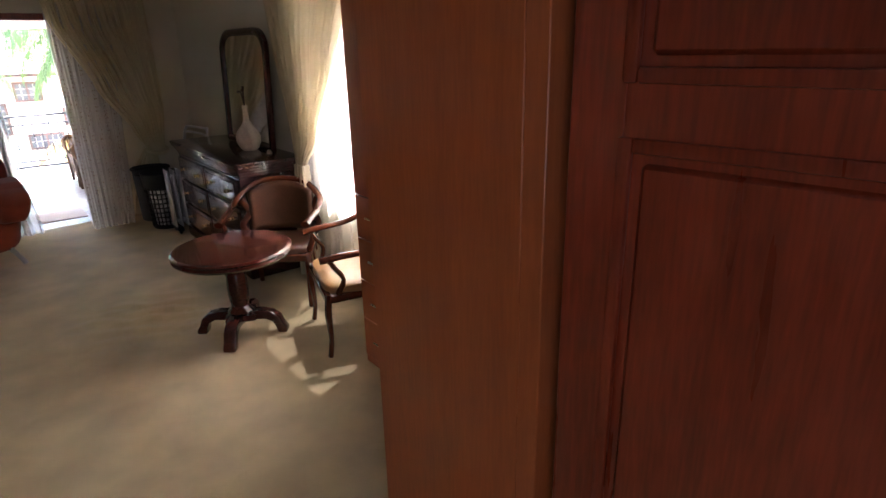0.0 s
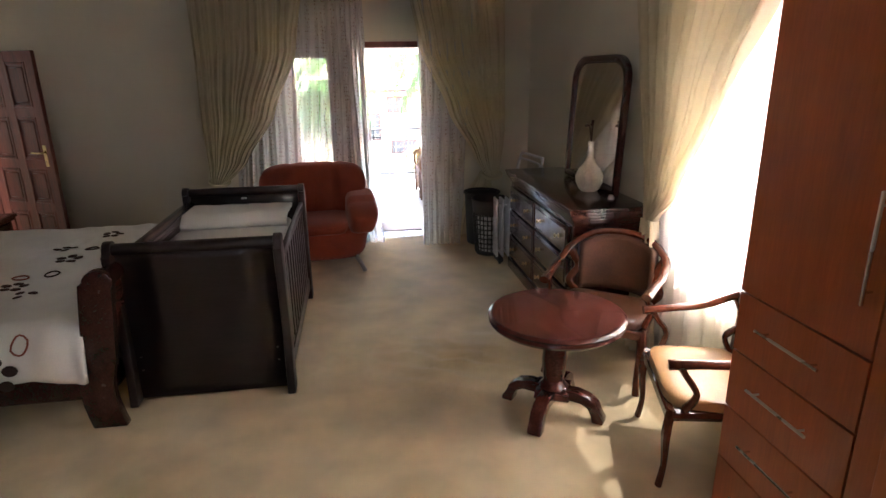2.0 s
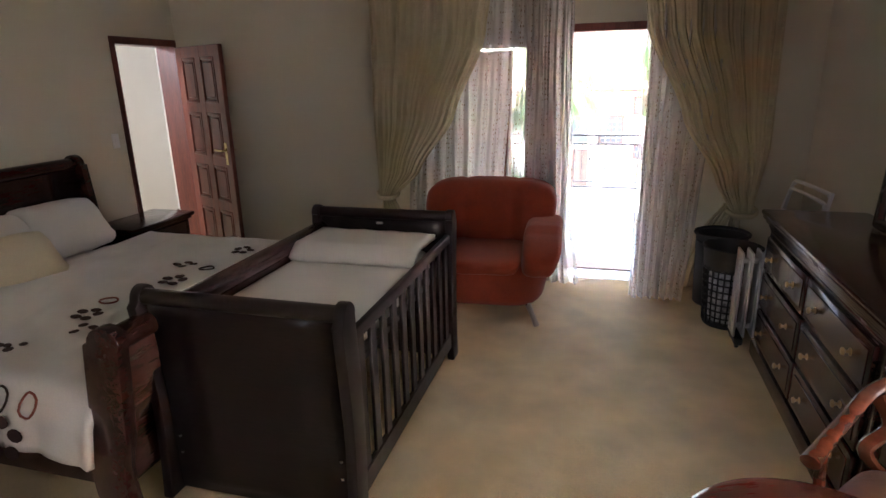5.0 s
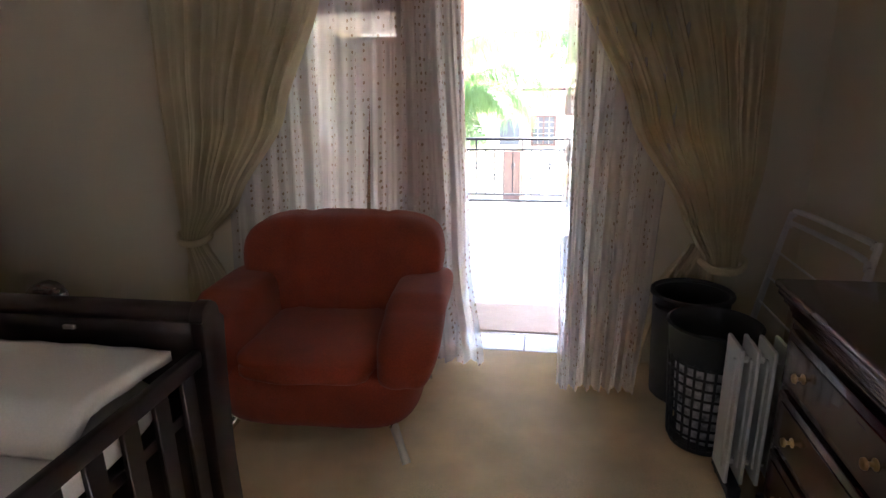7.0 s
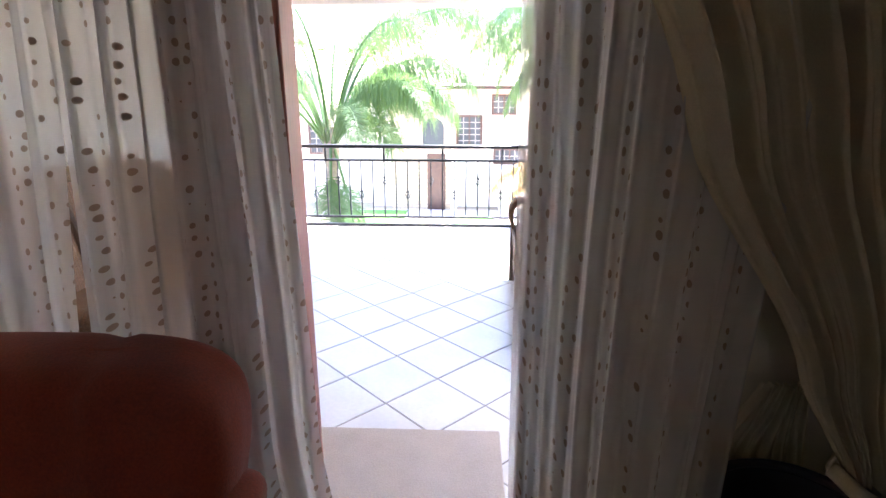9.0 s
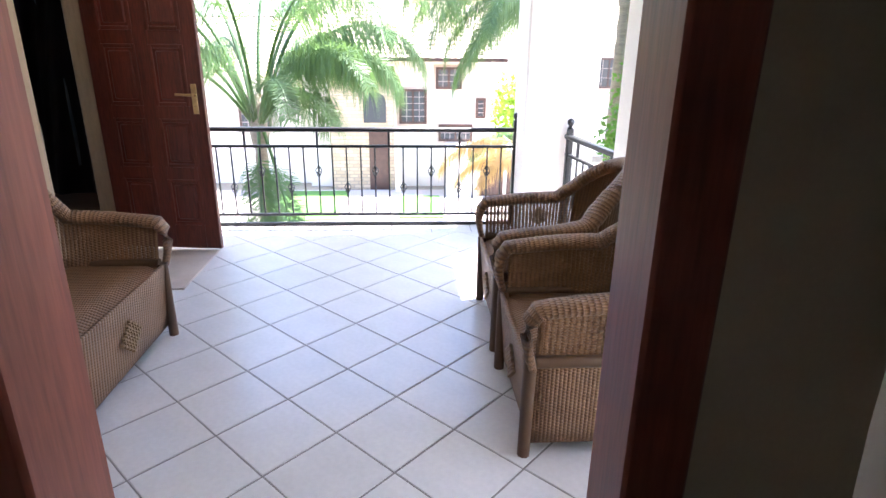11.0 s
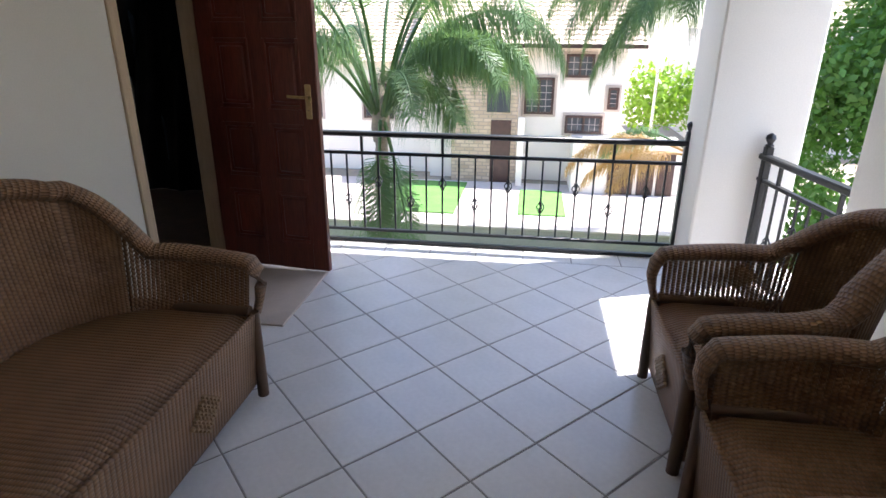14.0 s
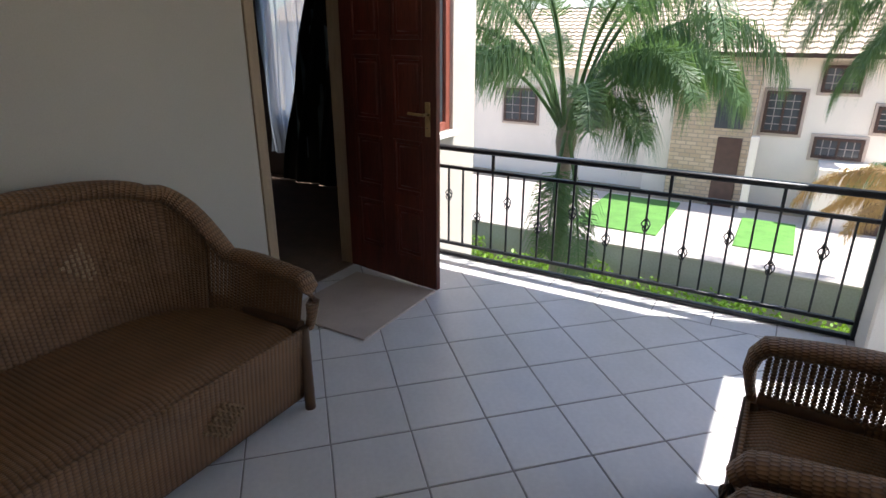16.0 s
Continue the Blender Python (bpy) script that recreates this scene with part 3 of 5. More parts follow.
wardrobe()
cp = thing("tall_cupboard", (0.54, -5.58, 0), "tall plain cherry veneer cupboard beside the entrance", "cupboard")
part("body", box((0.012, -0.66, 0), (1.13, 0, 2.74), 0.003), M_WARD, cp)
part("side_panel", box((0, -0.6, 0.0), (0.012, -0.003, 2.74), 0.002), M_WARD, cp)
part("edge_strip", box((-0.004, -0.665, 0.0), (0.012, -0.604, 2.74), 0.003), M_WARD, cp)
d3 = tagged(thing("door_3", (0.56, -6.29, 0.012), "open red stained panelled entrance door", "door", "", -84), kind="structure")
panelled_leaf(d3, 0.8, 2.03, 1, (1.75, 0.37), M_DOOR2)
lever_handle(d3, 0.73, 1.02)


def bed():
    t = thing("bed", (-2.6, -2.29, 0), "dark mahogany sleigh bed made up with white linen", "bed")
    x0, x1, y0, y1 = -1.14, 1.13, -1.0, 1.0
    # headboard and footboard bend away from the mattress
    for nm, x, h, s in (("headboard", x0 + 0.13, 1.12, -1), ("footboard", x1 - 0.12, 0.8, 1)):
        def fn(u, v, x=x, h=h, s=s):
            z = 0.14 + (h - 0.14) * v
            return (x + s * (0.09 * math.sin(max(0, v - 0.35) / 0.65 * math.pi * 0.62) - 0.03 * math.sin(min(1, v / 0.5) * math.pi)), y0 + 0.03 + (y1 - y0 - 0.06) * u, z)
        thicken(part(nm, patch(fn, 6, 22), M_MAHOG, t, "", 0), 0.05)
        xt = x + s * (0.09 * math.sin(math.pi * 0.62))
        part("top_roll", sweep([(xt + s * 0.01, y0, h), (xt + s * 0.01, y1, h)], 0.05, 14), M_MAHOG, t)
        for y in (y0, y1):
            o = []
            for k in range(13):
                f = k / 12
                o.append((x - 0.06 * s + s * (0.1 * max(0, f - 0.35) ** 1.2 - 0.03 * math.sin(min(1, f / 0.5) * math.pi)), f * h))
            for k in range(9):
                a = math.pi * k / 8
                o.append((xt + s * 0.01 - s * 0.075 * math.cos(a), h + 0.07 * math.sin(a)))
            for k in range(12, -1, -1):
                f = k / 12
                o.append((x + (0.09 + 0.02 * (1 - f)) * s + s * (0.1 * max(0, f - 0.35) - 0.03 * math.sin(min(1, f / 0.5) * math.pi)), f * h * 0.97))
            part("post", extrude_outline(o, 0.06, "xz", 0.008, y - (0.03)), M_MAHOG, t)
    for y in (y0, y1):
        part("side_rail", box((x0 + 0.16, y - 0.02, 0.17), (x1 - 0.15, y + 0.02, 0.36), 0.008), M_MAHOG, t)
    part("bed_base", box((x0 + 0.2, y0 + 0.05, 0.17), (x1 - 0.2, y1 - 0.05, 0.3), 0.01), M_SHEET, t)
    part("mattress", cushion((x0 + 0.2, y0 + 0.04, 0.28), (x1 - 0.19, y1 - 0.04, 0.56), 0.01), M_SHEET, t)


bed()


def duvet(u, v):
    x = -3.1 + 1.49 * u
    s = (v - 0.5) * 2.56
    over = max(0, abs(s) - 1.0)
    y = -2.29 + math.copysign(min(abs(s), 1.0) + 0.035 * min(1, over * 9) + over * 0.12, s)
    z = 0.6 - over * 0.96 + 0.02 * noise.noise((x * 3, s * 3, 0)) + 0.012 * noise.noise((x * 9, s * 6, 3))
    if over > 0:
        y += math.copysign(0.02 * math.sin(x * 17) * min(1, over * 4), s)
    if u > 0.9:
        z -= (u - 0.9) * 0.35
    return (x, y, z)


tagged(thicken(obj("duvet", patch(duvet, 60, 80, (1.4, 2.5)), M_SHEET, None, "", 0), 0.03), "white duvet with brown flower applique", "duvet")


def flower(x, y, r, n, mat, ring, name, label, side=False):
    t = tagged(new(name), label, "applique", "duvet flowers")
    for k in range(n):
        a = 2 * math.pi * k / n + 0.3
        px, py = r * math.cos(a), r * math.sin(a)
        w = r * 0.55
        vs = [(px + w * math.cos(2 * math.pi * q / 10), py + w * 0.75 * math.sin(2 * math.pi * q / 10)) for q in range(10)]
        bm = bmesh.new()
        if side:
            bm.faces.new([bm.verts.new((x + p, -3.378 - (0.49 - y - q2) * 0.12, y + q2)) for p, q2 in vs])
        else:
            bm.faces.new([bm.verts.new((x + p, y + q2, duvet((x + p + 3.1) / 1.49, (y + q2 + 2.29) / 2.56 + 0.5)[2] + 0.02)) for p, q2 in vs])
        ret = bmesh.ops.extrude_face_region(bm, geom=bm.faces[:])
        bmesh.ops.translate(bm, vec=(0, -0.004, 0) if side else (0, 0, 0.004), verts=[v for v in ret["geom"] if isinstance(v, bmesh.types.BMVert)])
        part("petal", bm, mat, t, "", None)


for x, y, r, n in ((-2.26, -3.15, 0.045, 3), (-2.22, -3.1, 0.035, 2), (-2.2, -2.74, 0.05, 5), (-2.08, -2.88, 0.045, 3), (-2.27, -1.94, 0.05, 4), (-2.13, -2.22, 0.055, 5), (-2.08, -1.61, 0.05, 5)):
    flower(x, y, r, n, M_BROWNF, False, "flower_applique", "brown cloth flower sewn on the duvet")
flower(-2.0, 0.385, 0.068, 5, M_BROWNF, False, "flower_applique", "brown cloth flower sewn on the duvet side", True)
for x, y, mt in ((-2.03, -3.365, M_BROWNF), (-1.89, -3.365, M_RUSTF), (-2.26, -2.55, M_RUSTF), (-2.11, -2.49, M_BROWNF), (-2.07, -2.0, M_BROWNF)):
    bm = bmesh.new()
    pts = []
    for k in range(13):
        a = 2 * math.pi * k / 12
        px, py = x + 0.036 * math.cos(a) * (1 + 0.15 * math.sin(2 * a)), y + 0.046 * math.sin(a)
        q = duvet((px + 3.1) / 1.49, (py + 2.29) / 2.56 + 0.5)
        pts.append((q[0], q[1] - 0.02, q[2]) if py < -3.29 else (q[0], q[1], q[2] + 0.02))
    tagged(obj("stitched_ring", sweep(pts, 0.005, 5, bm), mt, None, "", 0), "stitched petal outline on the duvet", "applique", "duvet rings")


def pillow(x, y, z, w, h, tilt, mat, label, turn=0):
    bm = cushion((-0.075, -w / 2, 0), (0.075, w / 2, h), 0.1, 9)
    for v in bm.verts:
        e = max(abs(v.co.y) / (w / 2), abs(v.co.z - h / 2) / (h / 2))
        v.co.x *= 1.05 - 0.75 * e ** 3
    ob = obj("pillow", bm, mat, None, "", 0)
    ob.matrix_basis = pose(x, y, z, 0, tilt, turn)
    tagged(ob, label, "pillow", "pillows on the bed")


for y in (-2.85, -2.3, -1.72):
    pillow(-3.32, y, 0.57, 0.62, 0.42, -38, M_SHEET, "plump white pillow leaning on the headboard", 4 * y)
pillow(-3.12, -2.55, 0.58, 0.44, 0.4, -42, M_SHEET, "smaller white cushion on the bed", 10)
pillow(-2.98, -2.35, 0.58, 0.42, 0.36, -45, M_CREAM, "cream square cushion on the bed", -12)


def nightstand(y):
    t = thing("nightstand", (-3.53, y, 0), "dark mahogany nightstand with a polished top", "nightstand", "nightstands")
    part("body", box((-0.21, -0.31, 0.08), (0.19, 0.31, 0.54), 0.006), M_MAHOG, t)
    part("base", box((-0.22, -0.32, 0), (0.2, 0.32, 0.08), 0.012), M_MAHOG, t)
    part("top", box((-0.225, -0.36, 0.565), (0.225, 0.36, 0.6), 0.012, None, 2), M_MAHOG, t)
    part("cornice", box((-0.215, -0.335, 0.54), (0.21, 0.335, 0.565), 0.01, None, 2), M_MAHOG, t)
    for z in (0.12, 0.34):
        d = part("drawer", box((0.19, -0.28, z), (0.208, 0.28, z + 0.19), 0.006), M_MAHOG, t)
        part("knob", lathe([(0.004, 0), (0.006, 0.015), (0.015, 0.022), (0.012, 0.03)], 12), M_BRASS, d).matrix_basis = pose(0.208, 0, z + 0.1, 0, 90, 0)


nightstand(-0.88)
nightstand(-3.75)


def crib():
    t = thing("crib", (-1.08, -2.34, 0), "espresso brown wooden baby crib with slatted sides", "crib")
    hx, hy = 0.43, 0.72
    for s in (-1, 1):
        y = s * hy

        def fn(u, v, s=s, y=y):
            return (-hx + 0.03 + (2 * hx - 0.06) * u, y + s * (0.07 * max(0, v - 0.45) ** 1.3 - 0.0), 0.02 + 0.88 * v)
        thicken(part("end_panel", patch(fn, 4, 14), M_CRIB, t, "", 0), 0.025)
        yt = y + s * 0.07 * 0.55 ** 1.3
        part("top_rail", sweep([(-hx, yt, 0.91), (hx, yt, 0.91)], 0.033, 14), M_CRIB, t)
        for sx in (-1, 1):
            o = []
            for k in range(12):
                f = k / 11
                o.append((y - 0.055 * s + s * (0.07 * max(0, f - 0.45) ** 1.3 + 0.03 * (1 - f) ** 3), 0.9 * f))
            for k in range(9):
                a = math.pi * k / 8
                o.append((yt - s * 0.04 - s * 0.05 * math.cos(a) + s * 0.03, 0.9 + 0.055 * math.sin(a)))
            for k in range(11, -1, -1):
                f = k / 11
                o.append((y + 0.04 * s + s * (0.07 * max(0, f - 0.45) ** 1.3 + 0.04 * (1 - f) ** 3 + 0.02 * f), 0.88 * f))
            part("post", extrude_outline(o, 0.045, "yz", 0.006, sx * hx - 0.022), M_CRIB, t)
            for z in (0.2, 0.28, 0.62):
                part("bolt", lathe([(0.007, 0), (0.006, 0.003)], 8), M_METAL, t).matrix_basis = pose(sx * (hx - 0.06), y + s * 0.018, z, -90 * s, 0, 0)
    for sx in (-1, 1):
        x = sx * (hx - 0.005)
        part("side_rail", box((x - 0.016, -hy + 0.03, 0.765), (x + 0.016, hy - 0.03, 0.82), 0.01, None, 2), M_CRIB, t)
        part("lower_rail", box((x - 0.014, -hy + 0.03, 0.09), (x + 0.014, hy - 0.03, 0.19), 0.006), M_CRIB, t)
        for k in range(11):
            y = -hy + 0.1 + k * (2 * hy - 0.2) / 10
            part("slat", box((x - 0.008, y - 0.03, 0.19), (x + 0.008, y + 0.03, 0.765), 0.003), M_CRIB, t)
    part("mattress_board", box((-hx + 0.03, -hy + 0.03, 0.61), (hx - 0.03, hy - 0.03, 0.645), 0.002), M_CRIB, t)
    part("name_plate", box((-0.02, hy - 0.03, 0.86), (0.02, hy - 0.018, 0.873), 0.002), M_METAL, t, "small metal maker's plate")


crib()
tagged(obj("crib_mattress", cushion((-1.47, -3.02, 0.645), (-0.69, -1.66, 0.745), 0.012), M_SHEET, None, "", 0), "white sheeted mattress in the crib", "mattress")


def wedge(u, v):
    x = -1.44 + 0.72 * u
    y = -2.1 + 0.42 * v
    return (x, y, 0.755 + 0.07 * min(1, v * 5) * (1 - 0.15 * v) + 0.008 * noise.noise((x * 8, y * 8, 1)))


tagged(thicken(obj("crib_bolster", patch(wedge, 16, 14), M_SHEET, None, "", 0), 0.03), "white folded bedding at the crib head", "bedding")


def armchair():
    t = thing("armchair", (-0.64, -0.58, 0), "rust orange microfibre armchair with chrome feet", "armchair", "", 3)
    bm = cushion((-0.5, -0.47, 0.09), (0.5, 0.36, 0.44), 0.01, 12)
    for v in bm.verts:
        f = min(1, max(0, (v.co.z - 0.09) / 0.3))
        v.co.x *= 0.86 + 0.14 * f ** 0.7
        v.co.y = v.co.y * (0.93 + 0.07 * f) if v.co.y < 0 else v.co.y
    part("base", bm, M_RED, t, "", 0)
    part("seat", cushion((-0.31, -0.51, 0.36), (0.31, 0.2, 0.48), 0.05), M_RED, t, "", 0)
    for s in (-1, 1):
        # padded arm: rolls outward and dips over the front
        bm = cushion((-0.125, -0.53, 0.36), (0.125, 0.34, 0.63), 0.02, 14)
        for v in bm.verts:
            f = max(0, (v.co.z - 0.36) / 0.27)
            d = max(0, (-0.2 - v.co.y) / 0.33)
            v.co.x = v.co.x * (0.9 + 0.25 * f) + s * (0.4 + 0.05 * f + 0.02 * d)
            v.co.z -= 0.075 * d ** 1.8 * f - 0.03 * (1 - d) * f * (v.co.y > -0.2)
            v.co.y -= 0.05 * f * (1 - abs(f - 0.5)) * (v.co.y < -0.3)
        part("armrest", bm, M_RED, t, "", 0)
    # one broad back with two upright seams and rounded shoulders
    bm = cushion((-0.53, 0.08, 0.36), (0.53, 0.38, 0.92), 0.01, 26)
    for v in bm.verts:
        f = (v.co.z - 0.4) / 0.51
        seam = math.exp(-((abs(v.co.x) - 0.2) / 0.024) ** 2)
        v.co.y += 0.1 * f - 0.035 * math.sin(min(1, max(0, f)) * math.pi) + (0.034 * seam if v.co.y < 0.23 else 0)
        v.co.z -= 0.025 * (abs(v.co.x) / 0.5) ** 3 * max(0, f) + 0.014 * seam * f
        v.co.x *= 0.93 + 0.07 * min(1, max(0, f))
    part("backrest", bm, M_RED, t, "", 0)
    for sx in (-1, 1):
        for sy in (-0.42, 0.3):
            part("foot", sweep([(sx * 0.36, sy + 0.04, 0.13), (sx * 0.4, sy - 0.02, 0.07), (sx * 0.43, sy - 0.06, 0.012)], [0.022, 0.017, 0.02], 10, None, 1, (0, 0, 1), 3), M_METAL, t, "curved chrome foot")


armchair()


def dresser():
    t = thing("dresser", (1.15, -1.12, 0), "dark mahogany chest of drawers with brass knobs", "dresser")
    L, D = 1.62, 0.52
    part("body", box((0.02, -L + 0.03, 0.1), (D - 0.01, -0.03, 0.8), 0.005), M_MAHOG, t)
    part("base", box((0.0, -L, 0), (D, 0, 0.1), 0.015, None, 2), M_MAHOG, t)
    bm = bmesh.new()
    for z, o in ((0.8, 0.018), (0.82, 0.01), (0.845, -0.005), (0.868, -0.02)):
        box((o, -L + o, z), (D, -o, z + 0.026), 0.008, bm, 2)
    part("cornice", bm, M_MAHOG, t)
    part("top", box((-0.03, -L - 0.03, 0.893), (D, 0.03, 0.92), 0.01, None, 2), M_MAHOG, t)
    for b in range(2):
        y1 = -0.06 - b * (L - 0.12) / 2
        y0 = y1 - (L - 0.12) / 2 + 0.02
        for z0, z1 in ((0.13, 0.33), (0.35, 0.56), (0.58, 0.78)):
            d = part("drawer", box((0.0, y0, z0), (0.022, y1, z1), 0.009, None, 2), M_MAHOG, t)
            box_in = box((-0.004, y0 + 0.03, z0 + 0.03), (0.0, y1 - 0.03, z1 - 0.03), 0.003)
            part("drawer_field", box_in, M_MAHOG, d)
            for f in (0.22, 0.78):
                y = y0 + (y1 - y0) * f
                part("knob", lathe([(0.016, 0), (0.016, 0.003), (0.006, 0.006), (0.007, 0.018), (0.016, 0.024), (0.014, 0.031), (0.006, 0.034)], 14), M_BRASS, d, "round aged brass knob").matrix_basis = pose(-0.004, y, (z0 + z1) / 2, 0, -90, 0)


dresser()


def mirror():
    t = thing("mirror", (1.57, -1.95, 0.922), "arched mahogany framed mirror standing on the dresser", "mirror")
    t.matrix_basis = pose(1.57, -1.95, 0.922, 0, 2.5, 0)
    w, h, f = 0.5, 0.95, 0.055

    def outline(inset):
        ww, hh, r = w - inset, h - inset, 0.22 - inset * 0.4
        o = [(-ww, inset), (ww, inset)]
        for k in range(9):
            a = math.pi / 2 * k / 8
            o.append((ww - r + r * math.cos(a), hh - r * 0.75 + r * 0.75 * math.sin(a)))
        for k in range(9):
            a = math.pi / 2 + math.pi / 2 * k / 8
            o.append((-ww + r + r * math.cos(a), hh - r * 0.75 + r * 0.75 * math.sin(a)))
        return o
    a, b = outline(0), outline(f)
    bm = bmesh.new()
    n = len(a)
    rings = []
    for o, x in ((a, 0.02), (a, -0.012), (outline(0.015), -0.024), (outline(0.04), -0.022), (b, -0.008), (b, 0.01)):
        rings.append([bm.verts.new((x, p, q)) for p, q in o])
    for r0, r1 in zip(rings, rings[1:]):
        for i in range(n):
            bm.faces.new((r0[i], r0[(i + 1) % n], r1[(i + 1) % n], r1[i]))
    bmesh.ops.recalc_face_normals(bm, faces=bm.faces)
    part("frame", bm, M_MAHOG, t, "", 50)
    part("glass", extrude_outline(b, 0.006, "yz", 0, -0.002), M_MIRROR, t, "clear mirror glass", None)
    part("back_board", extrude_outline(outline(0.02), 0.008, "yz", 0, 0.008), M_MAHOG, t, "", None)


mirror()
vz = thing("vase", (1.47, -2.2, 0.921), "white ribbed ceramic bottle vase with dried pods", "vase")
bm = lathe([(0.055, 0), (0.075, 0.02), (0.097, 0.07), (0.1, 0.11), (0.08, 0.16), (0.045, 0.2), (0.025, 0.24), (0.02, 0.32), (0.024, 0.36), (0.019, 0.36), (0.015, 0.34)], 48)
for v in bm.verts:
    a = math.atan2(v.co.y, v.co.x)
    if v.co.z < 0.22:
        k = 1 + 0.025 * math.cos(12 * a + v.co.z * 20)
        v.co.x, v.co.y = v.co.x * k, v.co.y * k
part("body", bm, M_VASE, vz)
for k, (dx, dy) in enumerate(((0.01, 0.02), (-0.01, -0.02), (0.0, 0.05))):
    part("dried_stem", sweep([(0, 0, 0.3), (dx * 0.6, dy * 0.5, 0.4), (dx, dy, 0.46), (dx * 2, dy * 2.2, 0.5 - 0.02 * k)], [0.004, 0.004, 0.006, 0.013], 6, None, 1, (1, 0, 0), 4), M_LEATHER, vz, "dry brown stem")
tagged(obj("trinket", lathe([(0.02, 0), (0.024, 0.01), (0.014, 0.03), (0.005, 0.035)], 14), M_METAL, None, "", 0), "small glinting dish on the dresser", "trinket").matrix_basis = pose(1.5, -2.52, 0.921)


def round_table():
    t = thing("side_table", (0.78, -3.54, 0), "round red mahogany pedestal side table", "table", "", 20)
    part("tabletop", lathe([(0.31, 0.515), (0.34, 0.52), (0.352, 0.535), (0.345, 0.55), (0.355, 0.562), (0.345, 0.572), (0.33, 0.575)], 56), M_TABLE, t)
    part("column", lathe([(0.075, 0.12), (0.085, 0.15), (0.065, 0.17), (0.052, 0.19), (0.06, 0.22), (0.066, 0.3), (0.06, 0.39), (0.05, 0.41), (0.062, 0.43), (0.055, 0.45), (0.09, 0.49), (0.12, 0.515)], 10), M_TABLE, t)
    part("block", lathe([(0.12, 0.1), (0.13, 0.11), (0.125, 0.14), (0.08, 0.155)], 4), M_TABLE, t)
    side = [(0.05, 0.08), (0.05, 0.15), (0.13, 0.155), (0.2, 0.14), (0.245, 0.105), (0.262, 0.06), (0.285, 0.025), (0.285, 0.0), (0.225, 0.0), (0.218, 0.04), (0.2, 0.075), (0.16, 0.095), (0.1, 0.095)]
    for k in range(4):
        lg = part("leg", extrude_outline(side, 0.075, "xz", 0.008, -0.0375), M_TABLE, t)
        lg.matrix_basis = pose(0, 0, 0, 0, 0, 90 * k + 32)


round_table()


def parlour_chair(at, turn, seat_mat, label):
    """An open armchair with a curved top rail; faces local -y."""
    t = thing("parlour_chair", at, label, "chair", "carved wooden armchairs", turn)
    t.matrix_basis = t.matrix_basis @ Matrix.Diagonal((1, 0.77, 0.92, 1))
    for s in (-1, 1):
        part("front_leg", sweep([(s * 0.27, -0.27, 0.42), (s * 0.285, -0.29, 0.3), (s * 0.27, -0.28, 0.12), (s * 0.275, -0.3, 0.0)], [0.026, 0.028, 0.018, 0.021], 8, None, 1, (0, 1, 0), 4), M_CHAIRW, t)
        part("back_leg", sweep([(s * 0.22, 0.26, 0.43), (s * 0.22, 0.28, 0.2), (s * 0.23, 0.34, 0.0)], [0.022, 0.02, 0.018], 8, None, 1, (0, 1, 0), 4), M_CHAIRW, t)
        part("arm_support", sweep([(s * 0.27, -0.2, 0.42), (s * 0.3, -0.16, 0.52), (s * 0.285, -0.22, 0.6), (s * 0.28, -0.26, 0.655)], [0.022, 0.018, 0.017, 0.02], 8, None, 1, (0, 1, 0), 4), M_CHAIRW, t)
        part("splat", sweep([(s * 0.2, 0.25, 0.42), (s * 0.28, 0.2, 0.52), (s * 0.24, 0.27, 0.62), (s * 0.29, 0.24, 0.74)], [0.02, 0.016, 0.016, 0.02], 8, None, 1.6, (1, 0, 0), 5), M_CHAIRW, t)
    rail = [(-0.29, -0.32, 0.655), (-0.3, -0.16, 0.67), (-0.31, 0.06, 0.69), (-0.29, 0.24, 0.76), (-0.17, 0.345, 0.85), (0, 0.375, 0.875), (0.17, 0.345, 0.85), (0.29, 0.24, 0.76), (0.31, 0.06, 0.69), (0.3, -0.16, 0.67), (0.29, -0.32, 0.655)]
    part("arm_rail", sweep(rail, [0.03, 0.026, 0.024, 0.026, 0.028, 0.03, 0.028, 0.026, 0.024, 0.026, 0.03], 10, None, 0.8, (0, 0, 1), 5), M_CHAIRW, t)
    bm = bmesh.new()
    box((-0.29, -0.3, 0.36), (0.29, -0.25, 0.42), 0.01, bm)
    box((-0.24, 0.24, 0.36), (0.24, 0.28, 0.42), 0.01, bm)
    for s in (-1, 1):
        sweep([(s * 0.27, -0.27, 0.39), (s * 0.23, 0.26, 0.39)], 0.03, 8, bm)
    part("seat_frame", bm, M_CHAIRW, t)
    part("seat", cushion((-0.27, -0.29, 0.39), (0.27, 0.25, 0.48), 0.03), seat_mat, t)

    def fn(u, v):
        a = math.radians(-52 + 104 * u)
        return (0.29 * math.sin(a), 0.06 + 0.29 * math.cos(a) + 0.02 * v, 0.47 + (0.2 + 0.19 * math.cos(a)) * v)
    thicken(part("backrest", patch(fn, 20, 8), M_LEATHER, t, "padded brown leather back", 0), 0.05)


parlour_chair((1.22, -3.14, 0), -40, M_LEATHER, "carved wooden armchair with a brown leather back")
parlour_chair((1.345, -4.01, 0), -107, M_LEATHER_SUNLIT, "carved wooden armchair, sunlight put into its tan seat colour")


